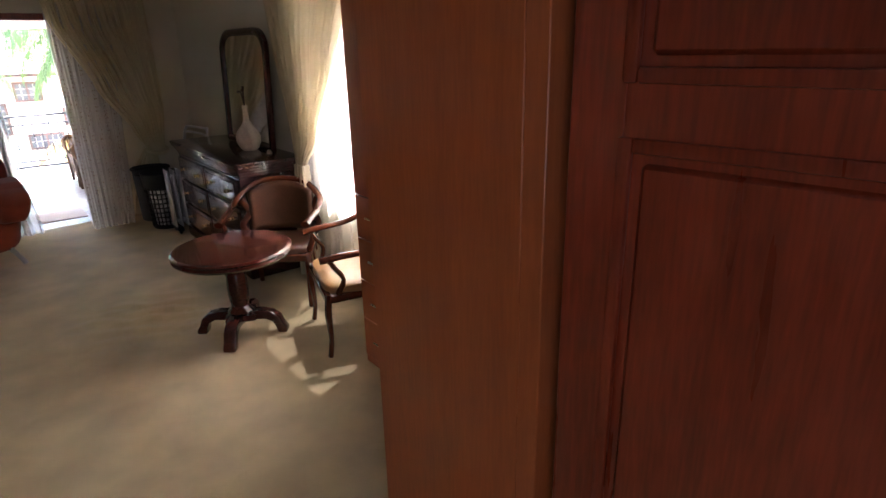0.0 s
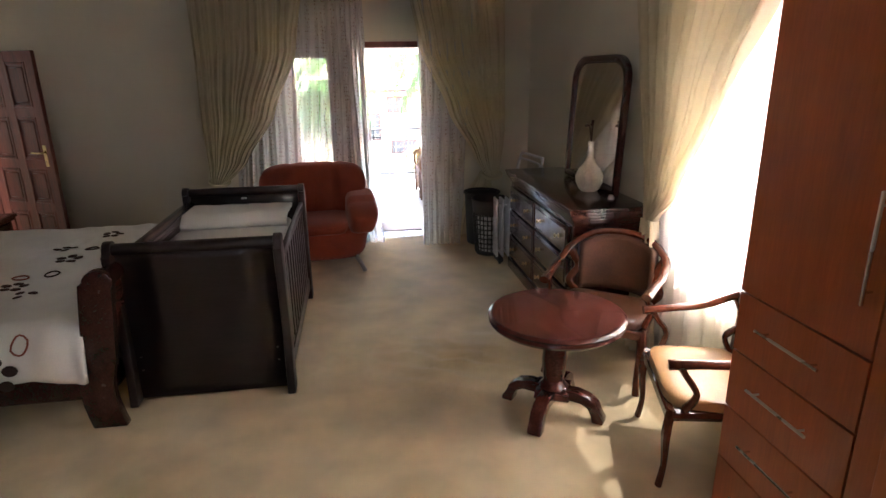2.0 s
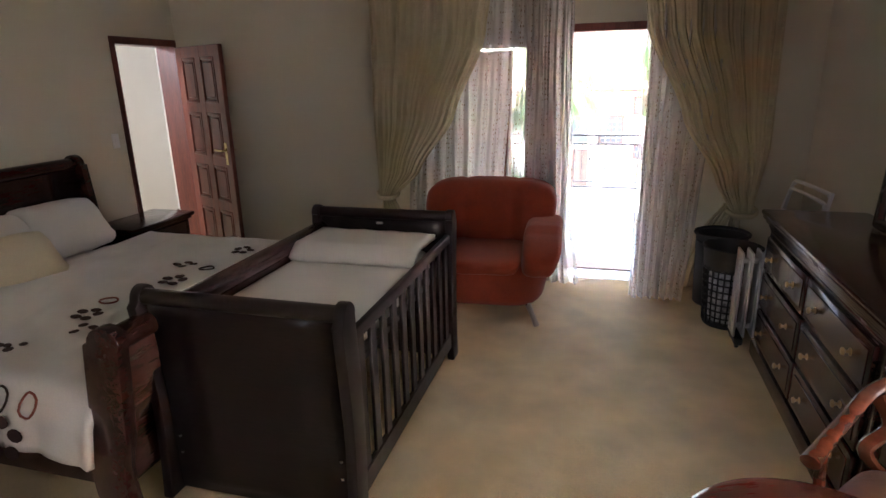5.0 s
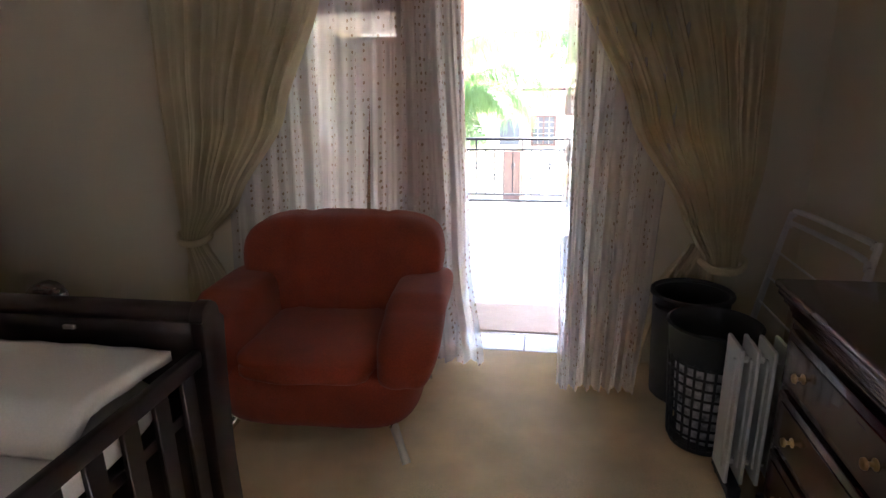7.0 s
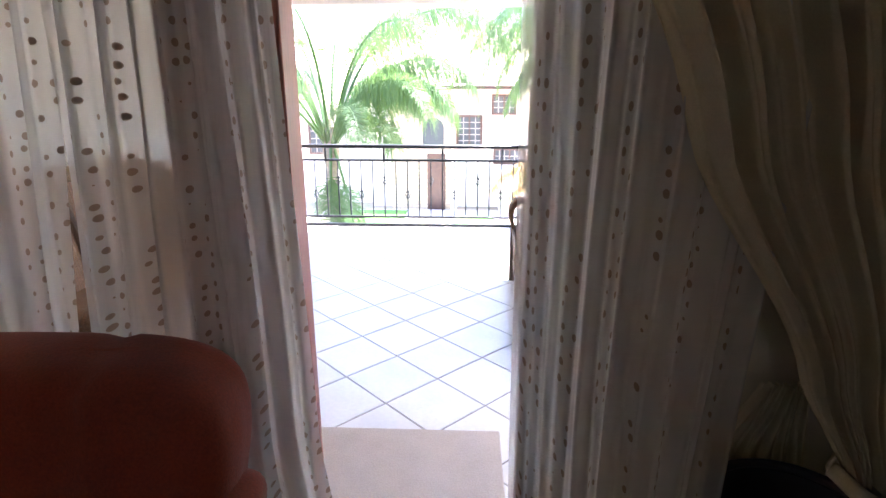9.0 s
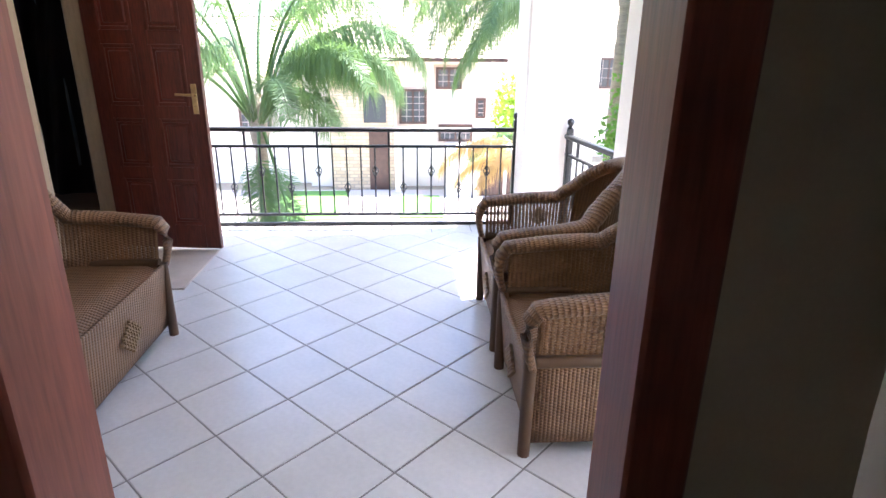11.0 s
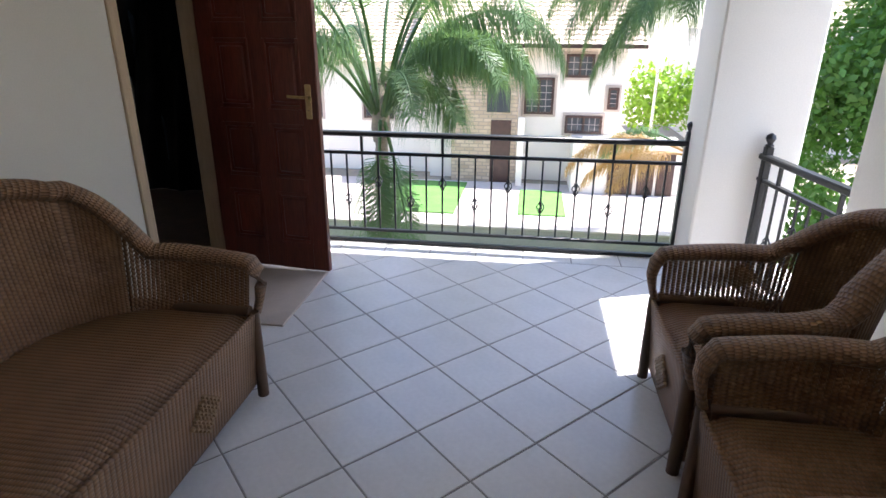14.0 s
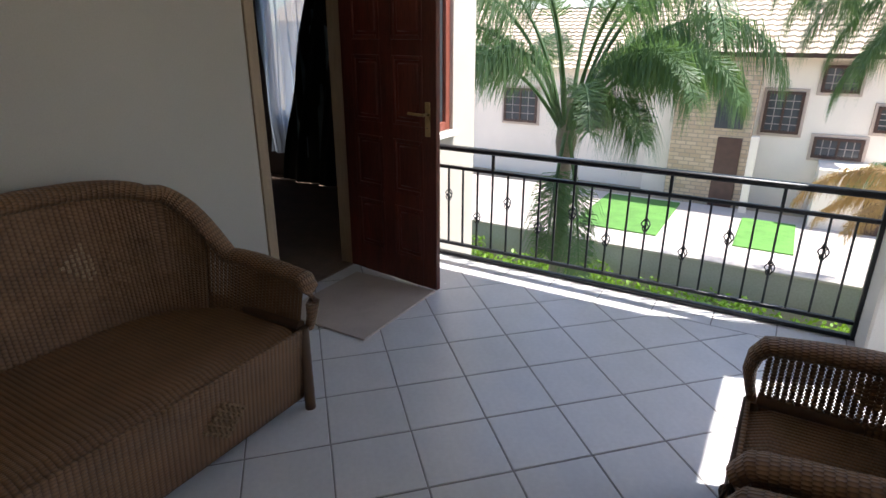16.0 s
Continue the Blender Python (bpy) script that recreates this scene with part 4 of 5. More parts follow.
def laundry_basket():
    t = thing("laundry_basket", (1.085, -0.655, 0), "black plastic mesh laundry basket holding patterned washing", "basket")
    bm = bmesh.new()
    rows, n = 9, 26
    R = lambda z: 0.145 + 0.035 * z / 0.56
    for j in range(rows):
        z = 0.03 + j * 0.048
        sweep([(R(z) * math.cos(2 * math.pi * k / 24), R(z) * math.sin(2 * math.pi * k / 24), z) for k in range(25)], 0.006, 5, bm)
    for k in range(n):
        a = 2 * math.pi * k / n
        sweep([(R(z) * math.cos(a), R(z) * math.sin(a), z) for z in (0.02, 0.2, 0.43)], 0.006, 5, bm)
    part("mesh_wall", bm, M_PLASTIC, t, "", None)
    part("upper_band", lathe([(R(0.42), 0.42), (R(0.57) + 0.002, 0.545), (R(0.57) + 0.012, 0.562), (R(0.57), 0.568), (R(0.57) - 0.012, 0.55), (R(0.42) - 0.012, 0.43)], 32), M_PLASTIC, t, "solid dark rim band")
    part("base", lathe([(0.14, 0), (0.15, 0.03)], 28), M_PLASTIC, t)


laundry_basket()
bm = lathe([(0.115, 0.035), (0.13, 0.15), (0.138, 0.3), (0.14, 0.39), (0.1, 0.405), (0.02, 0.4)], 40)
for v in bm.verts:
    v.co += Vector((noise.noise(v.co * 14), noise.noise(v.co * 14 + Vector((5, 0, 0))), 0)) * 0.012
tagged(obj("laundry", bm, M_LINEN, None, "", 0), "black and white patterned washing in the basket", "laundry").matrix_basis = pose(1.085, -0.655, 0)


def linen_bin():
    """A tall round hamper with an open top, a rolled rim and two handle lugs."""
    t = thing("linen_bin", (1.085, -0.26, 0), "tall round black plastic bin beside the curtain", "bin")
    part("body", lathe([(0.15, 0), (0.16, 0.01), (0.168, 0.2), (0.18, 0.54), (0.172, 0.54), (0.16, 0.2), (0.15, 0.025), (0.02, 0.022)], 36), M_PLASTIC, t)
    part("rim", sweep([(0.184 * math.cos(2 * math.pi * k / 36), 0.184 * math.sin(2 * math.pi * k / 36), 0.55) for k in range(37)], 0.012, 8), M_PLASTIC, t)
    for a in (35, 215):
        c, q = math.cos(radians(a)), math.sin(radians(a))
        part("handle", sweep([(0.18 * c - 0.05 * q, 0.18 * q + 0.05 * c, 0.5), (0.205 * c, 0.205 * q, 0.505), (0.18 * c + 0.05 * q, 0.18 * q - 0.05 * c, 0.5)], 0.009, 8, None, 1, (0, 0, 1), 4), M_PLASTIC, t)


linen_bin()


def oil_heater():
    t = thing("oil_heater", (1.06, -1.0, 0), "white finned oil heater standing beside the dresser", "heater")
    for k in range(6):
        x = 0.055 * k
        f = part("fin", box((x, -0.06, 0.07), (x + 0.016, 0.1, 0.63), 0.007, None, 2), M_RAD, t)
        part("fin_rib", box((x - 0.006, -0.03, 0.12), (x + 0.022, 0.0, 0.58), 0.006), M_RAD, f)
    for z in (0.12, 0.56):
        part("pipe", sweep([(0, 0.03, z), (0.3, 0.03, z)], 0.018), M_RAD, t)
    for x in (0.03, 0.25):
        part("foot", box((x - 0.02, -0.09, 0.025), (x + 0.03, 0.13, 0.075), 0.008), M_PLASTIC, t, "black plastic foot")
        for y in (-0.06, 0.1):
            part("wheel", lathe([(0.02, -0.01), (0.024, 0), (0.02, 0.01)], 12), M_PLASTIC, t).matrix_basis = pose(x, y, 0.024, 0, 90, 0)


oil_heater()
rk = thing("drying_rack", (1.5, -0.42, 0), "folded white tubular drying rack leaning in the corner", "drying rack")
part("frame", sweep([(-0.1, 0.37, 0.014), (0.05, 0.38, 0.82), (0.07, 0.36, 0.9), (0.075, 0.3, 0.925), (0.07, -0.3, 0.955), (0.065, -0.36, 0.945), (0.055, -0.39, 0.88), (-0.1, -0.4, 0.014)], 0.014, 8, None, 1, (0, 1, 0.3), 5), M_RAD, rk)
part("inner_frame", sweep([(-0.13, 0.33, 0.012), (0.02, 0.34, 0.78), (0.04, 0.31, 0.855), (0.045, 0.26, 0.875), (0.04, -0.32, 0.9), (0.03, -0.41, 0.87), (0.02, -0.44, 0.8), (-0.13, -0.45, 0.012)], 0.012, 8, None, 1, (0, 1, 0.3), 5), M_RAD, rk)
for k in range(5):
    f = 0.2 + 0.14 * k
    part("rung", sweep([(-0.115 + 0.16 * f, 0.355, 0.95 * f), (-0.115 + 0.16 * f, -0.41, 0.95 * f)], 0.005, 6), M_RAD, rk)
sw = tagged(thing("light_switch", (XL, -0.8, 1.24), "white plastic light switch beside the doorway", "light switch"))
part("plate", box((0, -0.038, -0.06), (0.008, 0.038, 0.06), 0.004), M_SWITCH, sw)
part("rocker", box((0.008, -0.012, -0.02), (0.013, 0.012, 0.02), 0.002), M_SWITCH, sw)


# ---- balcony ----
BX0, BX1, RY = -1.9, 1.55, 4.375
M_CREAMP = material("cream_house_paint", (0.82, 0.73, 0.62), 0.8, var=0.07, scale=0.8, fine=40, bump=0.2)
M_FACE = material("buff_face_brick", (0.5, 0.38, 0.26), 0.85, var=0.25, scale=3, fine=30, bump=0.4)
fn_, fl_ = M_FACE.node_tree.nodes, M_FACE.node_tree.links
bk, bm_, bs = fn_.new("ShaderNodeTexBrick"), fn_.new("ShaderNodeMapping"), fn_.new("ShaderNodeTexCoord")
bm_.inputs["Rotation"].default_value = (radians(90), 0, 0)
fl_.new(bs.outputs["Object"], bm_.inputs[0]), fl_.new(bm_.outputs[0], bk.inputs[0])
bk.inputs["Scale"].default_value = 1.0
bk.inputs["Brick Width"].default_value, bk.inputs["Row Height"].default_value, bk.inputs["Mortar Size"].default_value = 0.3, 0.12, 0.014
bk.inputs["Color1"].default_value, bk.inputs["Color2"].default_value, bk.inputs["Mortar"].default_value = (0.56, 0.43, 0.29, 1), (0.42, 0.31, 0.2, 1), (0.3, 0.25, 0.19, 1)
fl_.new(bk.outputs[0], fn_["Principled BSDF"].inputs["Base Color"])
M_ROOFT = material("pale_clay_roof_tile", (0.6, 0.48, 0.35), 0.8, var=0.2, scale=2, fine=20, bump=0.3)
M_WINW = material("dark_brown_joinery", (0.06, 0.028, 0.02), 0.4, var=0.3, bump=0.1)
M_DARKGL = material("dim_window_glass", (0.06, 0.065, 0.07), 0.08, var=0.1, bump=0)
M_PAVE = material("pale_paving", (0.55, 0.48, 0.42), 0.85, var=0.12, scale=0.7, fine=14, bump=0.3)
M_LAWN = material("green_lawn", (0.1, 0.24, 0.045), 0.9, var=0.3, scale=3, fine=60, bump=0.9)
M_EARTH = material("dry_ground", (0.3, 0.25, 0.18), 0.95, var=0.2, scale=0.4, fine=8, bump=0.5)
M_GARDEN = material("grey_garden_wall", (0.42, 0.38, 0.33), 0.85, var=0.15, scale=1.5, fine=30, bump=0.3)
M_TRUNK = material("grey_palm_trunk", (0.3, 0.25, 0.19), 0.9, var=0.3, scale=6, fine=30, bump=0.7, stretch=(1, 1, 5))


def leaf_material(name, color, glow=0.45):
    m = material(name, color, 0.45, var=0.4, scale=2.0, fine=20, bump=0.05)
    n, l = m.node_tree.nodes, m.node_tree.links
    tr, mx = n.new("ShaderNodeBsdfTranslucent"), n.new("ShaderNodeMixShader")
    tr.inputs[0].default_value = (color[0] * 1.5, color[1] * 1.5, color[2] * 0.9, 1)
    mx.inputs[0].default_value = glow
    l.new(n["Principled BSDF"].outputs[0], mx.inputs[1]), l.new(tr.outputs[0], mx.inputs[2])
    l.new(mx.outputs[0], n["Material Output"].inputs[0])
    return m


M_PALM = leaf_material("palm_leaf", (0.1, 0.17, 0.075))
M_PALMDRY = leaf_material("dry_palm_leaf", (0.4, 0.28, 0.15))
M_BUSH = leaf_material("bright_hedge_leaf", (0.2, 0.33, 0.04))
M_CYP = leaf_material("cypress_leaf", (0.1, 0.21, 0.04))

# White wall with its shade put into a warm grey colour.
M_WING = material("shaded_white_wall_paint", (0.52, 0.48, 0.41), 0.75, var=0.05, scale=1.5, fine=130, bump=0.15)
# Dim room's carpet and walls are coloured dark to stand for its shade.
M_DIMCARPET = material("shade_darkened_carpet", (0.2, 0.14, 0.1), 0.95, var=0.2, bump=0.5)
M_DIM = material("shade_darkened_wall_paint", (0.1, 0.075, 0.06), 0.8, var=0.1, bump=0.1)
structure("balcony_slab", box((BX0 - 0.2, YO, -0.3), (1.9, RY + 0.04, -0.012)), M_WHITE, "white plastered balcony slab", "slab")
bm = box((BX0, YF + 0.002, -0.011), (BX1 + 0.2, RY + 0.035, -0.003))
grout = structure("balcony_floor", bm, M_GROUT, "glossy pale tiles laid diagonally with dark joints", "tiled floor")
structure("balcony_ceiling", box((BX0 - 0.2, YO, 2.62), (1.75, RY + 0.14, 2.75)), M_CEIL, "white plastered balcony ceiling", "ceiling")
structure("beam_1", box((BX0, RY - 0.1, 2.09), (1.75, RY + 0.14, 2.62), 0.004), M_WHITE, "white plastered beam above the railing", "beam")
structure("beam_2", box((1.5, YO, 2.27), (1.75, RY - 0.1, 2.62), 0.004), M_WHITE, "white plastered beam above the side openings", "beam")
# Unseen eave, added to keep direct sun off the near wicker chair.
structure("side_eave", box((1.75, -0.6, 2.62), (2.9, 2.6, 2.75), 0.01), M_CEIL, "white eave over the side of the balcony", "eave")
structure("roof_cover", box((XL - 6, YB - 0.4, 2.9), (1.9, YO + 0.1, 3.1)), M_ROOFT, "flat roof over the bedroom", "roof")
structure("column", box((1.15, 4.03, 0), (1.7, 4.5, 2.09), 0.012), M_WHITE, "white plastered corner column", "column")
structure("pier", box((BX1, 1.42, 0), (1.75, 3.15, 2.27), 0.012), M_WHITE, "broad white plastered wall pier", "wall")
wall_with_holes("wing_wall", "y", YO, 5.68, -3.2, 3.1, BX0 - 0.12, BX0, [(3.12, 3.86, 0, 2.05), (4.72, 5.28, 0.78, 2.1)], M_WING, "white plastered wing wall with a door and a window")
for k, (lo, hi) in enumerate((((BX1 - 0.01, 1.42, 0), (BX1, 3.15, 0.09)), ((BX0, YO, 0), (BX0 + 0.01, 3.08, 0.09)))):
    structure("balcony_skirting_%d" % (k + 1), box(lo, hi, 0.002), M_TILE, "tile skirting along the balcony wall", "skirting")

# dim room behind the wing door
dim = bmesh.new()
box((-5.4, 2.4, 0), (-5.3, 5.68, 2.7), 0, dim)
box((-5.3, 2.4, 0), (BX0 - 0.12, 2.5, 2.7), 0, dim)
box((-5.3, 5.6, 0), (-4.4, 5.68, 2.7), 0, dim)
box((-4.4, 5.6, 0), (-3.0, 5.68, 0.7), 0, dim)
box((-4.4, 5.6, 2.1), (-3.0, 5.68, 2.7), 0, dim)
box((-3.0, 5.6, 0), (BX0 - 0.12, 5.68, 2.7), 0, dim)
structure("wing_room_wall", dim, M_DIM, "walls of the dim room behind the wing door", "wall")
structure("wing_room_ceiling", box((-5.4, 2.4, 2.7), (BX0 - 0.12, 5.68, 2.8)), M_CEIL, "ceiling of the dim room", "ceiling")
structure("wing_room_floor", box((-5.4, 2.4, -0.2), (BX0 - 0.004, 5.67, 0.008)), M_DIMCARPET, "beige carpet of the dim room, darkened for shade", "carpet")
drape("room_sheer", edge((0.3, -4.4), (2.4, -4.4)), edge((0.3, -2.95), (2.4, -2.95)), 0.3, 2.4, 9, 0.03, M_BLUEC, "pale blue sheer curtain over the room's window", 5.5)
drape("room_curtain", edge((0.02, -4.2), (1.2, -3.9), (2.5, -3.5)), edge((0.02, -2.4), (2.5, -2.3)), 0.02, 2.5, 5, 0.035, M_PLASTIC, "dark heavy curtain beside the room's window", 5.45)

fr = bmesh.new()
M_JAMB = material("tan_door_frame", (0.42, 0.31, 0.2), 0.5, var=0.15, bump=0.05, stretch=(8, 8, 1))
box((BX0 - 0.11, 3.07, 0), (BX0 + 0.015, 3.14, 2.1), 0.004, fr)
box((BX0 - 0.11, 3.84, 0), (BX0 + 0.015, 3.9, 2.1), 0.004, fr)
box((BX0 - 0.11, 3.14, 2.03), (BX0 + 0.015, 3.84, 2.1), 0.004, fr)
structure("door_frame_2", fr, M_JAMB, "tan wooden frame of the wing door", "door frame")
d5 = tagged(thing("door_5", (BX0 + 0.01, 3.84, 0.015), "dark red panelled wooden door standing open", "door", "", -7), kind="structure")
panelled_leaf(d5, 0.77, 2.02, 2, (1, 1, 1.2, 1.2), M_DOOR)
lever_handle(d5, 0.71, 1.08)
w2 = tagged(thing("window_2", (0, 0, 0), "red timber window in the white wing wall", "window"), kind="structure")
for lo, hi in (((BX0 - 0.1, 4.72, 0.78), (BX0 - 0.03, 4.79, 2.1)), ((BX0 - 0.1, 5.21, 0.78), (BX0 - 0.03, 5.28, 2.1)), ((BX0 - 0.1, 4.79, 0.78), (BX0 - 0.03, 5.21, 0.85)), ((BX0 - 0.1, 4.79, 2.03), (BX0 - 0.03, 5.21, 2.1))):
    part("window_frame", box(lo, hi, 0.004), M_FRAME, w2)
part("pane", box((BX0 - 0.068, 4.79, 0.85), (BX0 - 0.062, 5.21, 2.03)), M_DARKGL, w2, "", None)
part("window_sill", box((BX0 - 0.03, 4.7, 0.73), (BX0 + 0.05, 5.3, 0.78), 0.006), M_WHITE, w2)
rug = box((-1.78, 2.99, -0.001), (-1.14, 3.73, 0.012), 0.005)
tagged(obj("door_mat", rug, M_MAT, None, "", None), "pale woven mat in front of the wing door", "door mat", "door mats")
rug = box((-0.47, 0.36, -0.001), (0.5, 0.83, 0.012), 0.005)
tagged(obj("door_mat", rug, M_MAT, None, "", None), "pale pinkish mat outside the bedroom door", "door mat", "door mats")


def railing(name, p0, p1, posts, label):
    """Iron balustrade from p0 to p1 on the floor: top rail, under rail, bars with twisted baskets, foot rails."""
    p0, p1 = Vector(p0), Vector(p1)
    d = p1 - p0
    L = d.length
    t = new(name)
    t.matrix_basis = Matrix.Translation(p0) @ Matrix.Rotation(math.atan2(d.y, d.x), 4, "Z")
    tagged(t, label, "railing", "balcony railings")
    part("top_rail", box((0, -0.028, 0.79), (L, 0.028, 0.825), 0.008), M_IRON, t)
    part("under_rail", box((0, -0.015, 0.66), (L, 0.015, 0.682), 0.003), M_IRON, t)
    part("foot_rail", box((0, -0.015, 0.085), (L, 0.015, 0.107), 0.003), M_IRON, t)
    part("floor_rail", box((0, -0.02, 0.0), (L, 0.02, 0.025), 0.004), M_IRON, t)
    n = max(2, round(L / 0.115))
    for k in range(1, n):
        x = L * k / n
        bar = part("bar", box((x - 0.006, -0.006, 0.107), (x + 0.006, 0.006, 0.66), 0), M_IRON, t, "", None)
        if k % 5 == 2:
            part("riser", box((x - 0.009, -0.009, 0.682), (x + 0.009, 0.009, 0.79)), M_IRON, t, "", None)
        if k % 2 == 0:
            z = 0.42 if k % 4 == 0 else 0.28
            bm = bmesh.new()
            for q in range(4):
                sweep([(x + (0.004 + 0.022 * math.sin(math.pi * i / 10)) * math.cos(q * math.pi / 2 + i * 0.28), (0.004 + 0.022 * math.sin(math.pi * i / 10)) * math.sin(q * math.pi / 2 + i * 0.28), z + 0.09 * i / 10) for i in range(11)], 0.004, 5, bm)
            part("twisted_basket", bm, M_IRON, bar, "twisted iron basket")
    for x in posts:
        ps = part("post", box((x - 0.022, -0.022, 0), (x + 0.022, 0.022, 0.87), 0.004), M_IRON, t)
        part("finial", lathe([(0.02, 0.87), (0.026, 0.878), (0.014, 0.888), (0.02, 0.9), (0.029, 0.918), (0.024, 0.936), (0.008, 0.948)], 14, None, (x, 0, 0)), M_IRON, ps, "round iron ball finial")
    return t


railing("railing", (BX0 + 0.02, RY, 0), (1.15, RY, 0), (3.03,), "black wrought iron balcony railing with twisted baskets")
railing("railing", (1.49, 4.03, 0), (1.6, 3.15, 0), (0.05,), "short black iron railing between column and pier")
railing("railing", (1.64, 1.4, 0), (1.64, YO + 0.02, 0), (0.03,), "black iron railing across the side opening")


# ---- wicker seats ----
def wicker_seat(name, at, turn, width, depth, label, group, backs=1):
    """Woven seat facing local -y: skirt, seat, curved back, sloping arms with a fat rolled rim."""
    t = thing(name, at, label, "sofa" if backs > 1 else "chair", group, turn)
    hw, sh, ah, bh = width / 2, 0.4, 0.61, 0.88 if backs == 1 else 0.98
    yf, yb = -depth / 2, depth / 2

    mc = 1 - 2 * (depth - 0.12) / (2 * (depth - 0.12) + width)
    mb = mc + (1 - mc) * 0.36

    def rim_z(s):
        # s runs 0 at one arm's front to 1 at the other arm's front: level arms, then a round-shouldered back
        m = abs(s - 0.5) * 2
        arm = ah + 0.05 * max(0, 1 - m) / (1 - mc)
        k = min(1, m / mb)
        fan = (1 - k ** 2.2) if backs == 1 else (1 - k ** 5)
        fan = fan * fan * (3 - 2 * fan) * 0.35 + fan * 0.65
        return arm + (bh - arm) * fan - 0.03 * max(0, m - 0.85)

    def plan(s):
        side = depth - 0.12
        total = 2 * side + width
        d = s * total
        if d < side:
            x, y = -hw, yf + d
        elif d > total - side:
            x, y = hw, yf + (total - d)
        else:
            x, y = -hw + (d - side), yb - 0.12
        k = max(0, 1 - abs(d - side) / 0.42), max(0, 1 - abs(d - (total - side)) / 0.42)
        x += 0.13 * (k[0] ** 1.5) - 0.13 * (k[1] ** 1.5)
        y -= 0.11 * (k[0] ** 1.5 + k[1] ** 1.5)
        return x, y, total
    total = plan(0)[2]

    def shell(u, v, lo=0.0, hi=1.0):
        s = lo + (hi - lo) * u
        x, y, _ = plan(s)
        top = rim_z(s)
        z = sh - 0.02 + (top - sh + 0.02) * v
        flare = 0.12 * max(0, (z - sh)) / 0.5
        m = 1 - min(1, max(0, (abs(s - 0.5) * 2 - 0.2) / 0.5))
        return (x * (1 + 0.06 * (v if abs(x) > hw * 0.8 else 0)), y + flare * m * 0.75, z)
    fa = (depth - 0.12) / total
    n_arm, n_back = 18, int(26 * width)
    for lo, hi, nm in ((0.0, fa * 0.8, "arm_panel"), (1 - fa * 0.8, 1.0, "arm_panel")):
        thicken(part(nm, patch(lambda u, v: shell(u, v, lo, hi), n_arm, 10, ((hi - lo) * total, 0.25)), M_WICKGAP, t, "open woven cane arm panel", 0), 0.006)
    thicken(part("backrest", patch(lambda u, v: shell(u, v, fa * 0.8, 1 - fa * 0.8), n_back, 14, ((1 - 1.6 * fa) * total, 0.5)), M_WICKER, t, "", 0), 0.02)
    # rolled rim, woven round
    N = int(70 * max(1, width))
    rings = []
    bm = bmesh.new()
    uvl = bm.loops.layers.uv.new("UVMap")
    pts = [Vector(shell(i / N, 1.0)) for i in range(N + 1)]
    front_l = [pts[0] + Vector((0, -0.03, -0.04)), pts[0] + Vector((0, -0.04, -0.1)), pts[0] + Vector((0, -0.03, -0.16)), pts[0] + Vector((0, -0.01, -0.23))]
    front_r = [pts[-1] + Vector((0, -0.03, -0.04)), pts[-1] + Vector((0, -0.04, -0.1)), pts[-1] + Vector((0, -0.03, -0.16)), pts[-1] + Vector((0, -0.01, -0.23))]
    line = front_l[::-1] + pts + front_r
    rad = [0.026, 0.028, 0.036, 0.045] + [0.05 + 0.016 * (1 - abs(i / N - 0.5) * 2) for i in range(N + 1)] + [0.045, 0.036, 0.028, 0.026]
    run = 0
    for i, p in enumerate(line):
        dd = (line[min(i + 1, len(line) - 1)] - line[max(i - 1, 0)]).normalized()
        sd = dd.cross(Vector((0, 0, 1)))
        if sd.length < 0.3:
            sd = Vector((1, 0, 0))
        sd.normalize()
        up = sd.cross(dd).normalized()
        rings.append([bm.verts.new(p + rad[i] * (sd * math.cos(a) + up * 0.62 * math.sin(a))) for a in (2 * math.pi * q / 12 for q in range(12))])
    for i in range(len(rings) - 1):
        step = (line[i + 1] - line[i]).length
        for q in range(12):
            f = bm.faces.new((rings[i][q], rings[i][(q + 1) % 12], rings[i + 1][(q + 1) % 12], rings[i + 1][q]))
            for lp, (a, b) in zip(f.loops, ((run, q), (run, q + 1), (run + step, q + 1), (run + step, q))):
                lp[uvl].uv = (a, b * 0.024)
        run += step
    part("rolled_rim", bm, M_WICKER, t, "thick plaited rim", 0)
    # seat, apron and skirts
    part("seat", patch(lambda u, v: (-hw + 0.03 + (width - 0.06) * u, yf - 0.02 + (depth - 0.12) * v, sh + 0.012 * math.sin(math.pi * u) - 0.03 * max(0, 0.06 - v) / 0.06), 14, 10, (width, depth)), M_WICKER, t, "", 0)
    for nm, fn, w in (("apron", lambda u, v: (-hw + 0.01 + (width - 0.02) * u, yf - 0.025 + 0.03 * (1 - v), 0.06 + (sh - 0.06) * v), width),
                      ("side_skirt", lambda u, v: (-hw - 0.01, yf + (depth - 0.22) * u, 0.06 + (sh - 0.06) * v), depth),
                      ("side_skirt", lambda u, v: (hw + 0.01, yf + (depth - 0.22) * u, 0.06 + (sh - 0.06) * v), depth),
                      ("back_skirt", lambda u, v: (-hw + width * u, yb - 0.22, 0.06 + (sh - 0.06) * v), width)):
        thicken(part(nm, patch(fn, 8, 6, (w, 0.34)), M_WICKER, t, "", 0), 0.015)
    for s in (-1, 1):
        x = s * (hw + 0.012)
        part("side_binding", sweep([(x, yf, sh), (x, yb - 0.23, sh)], 0.024, 10), M_WICKER, t)
        part("front_leg", sweep([(s * (hw + 0.005), yf - 0.015, 0.4), (s * (hw + 0.005), yf - 0.02, 0.0)], [0.026, 0.024], 10), M_WICKER, t)
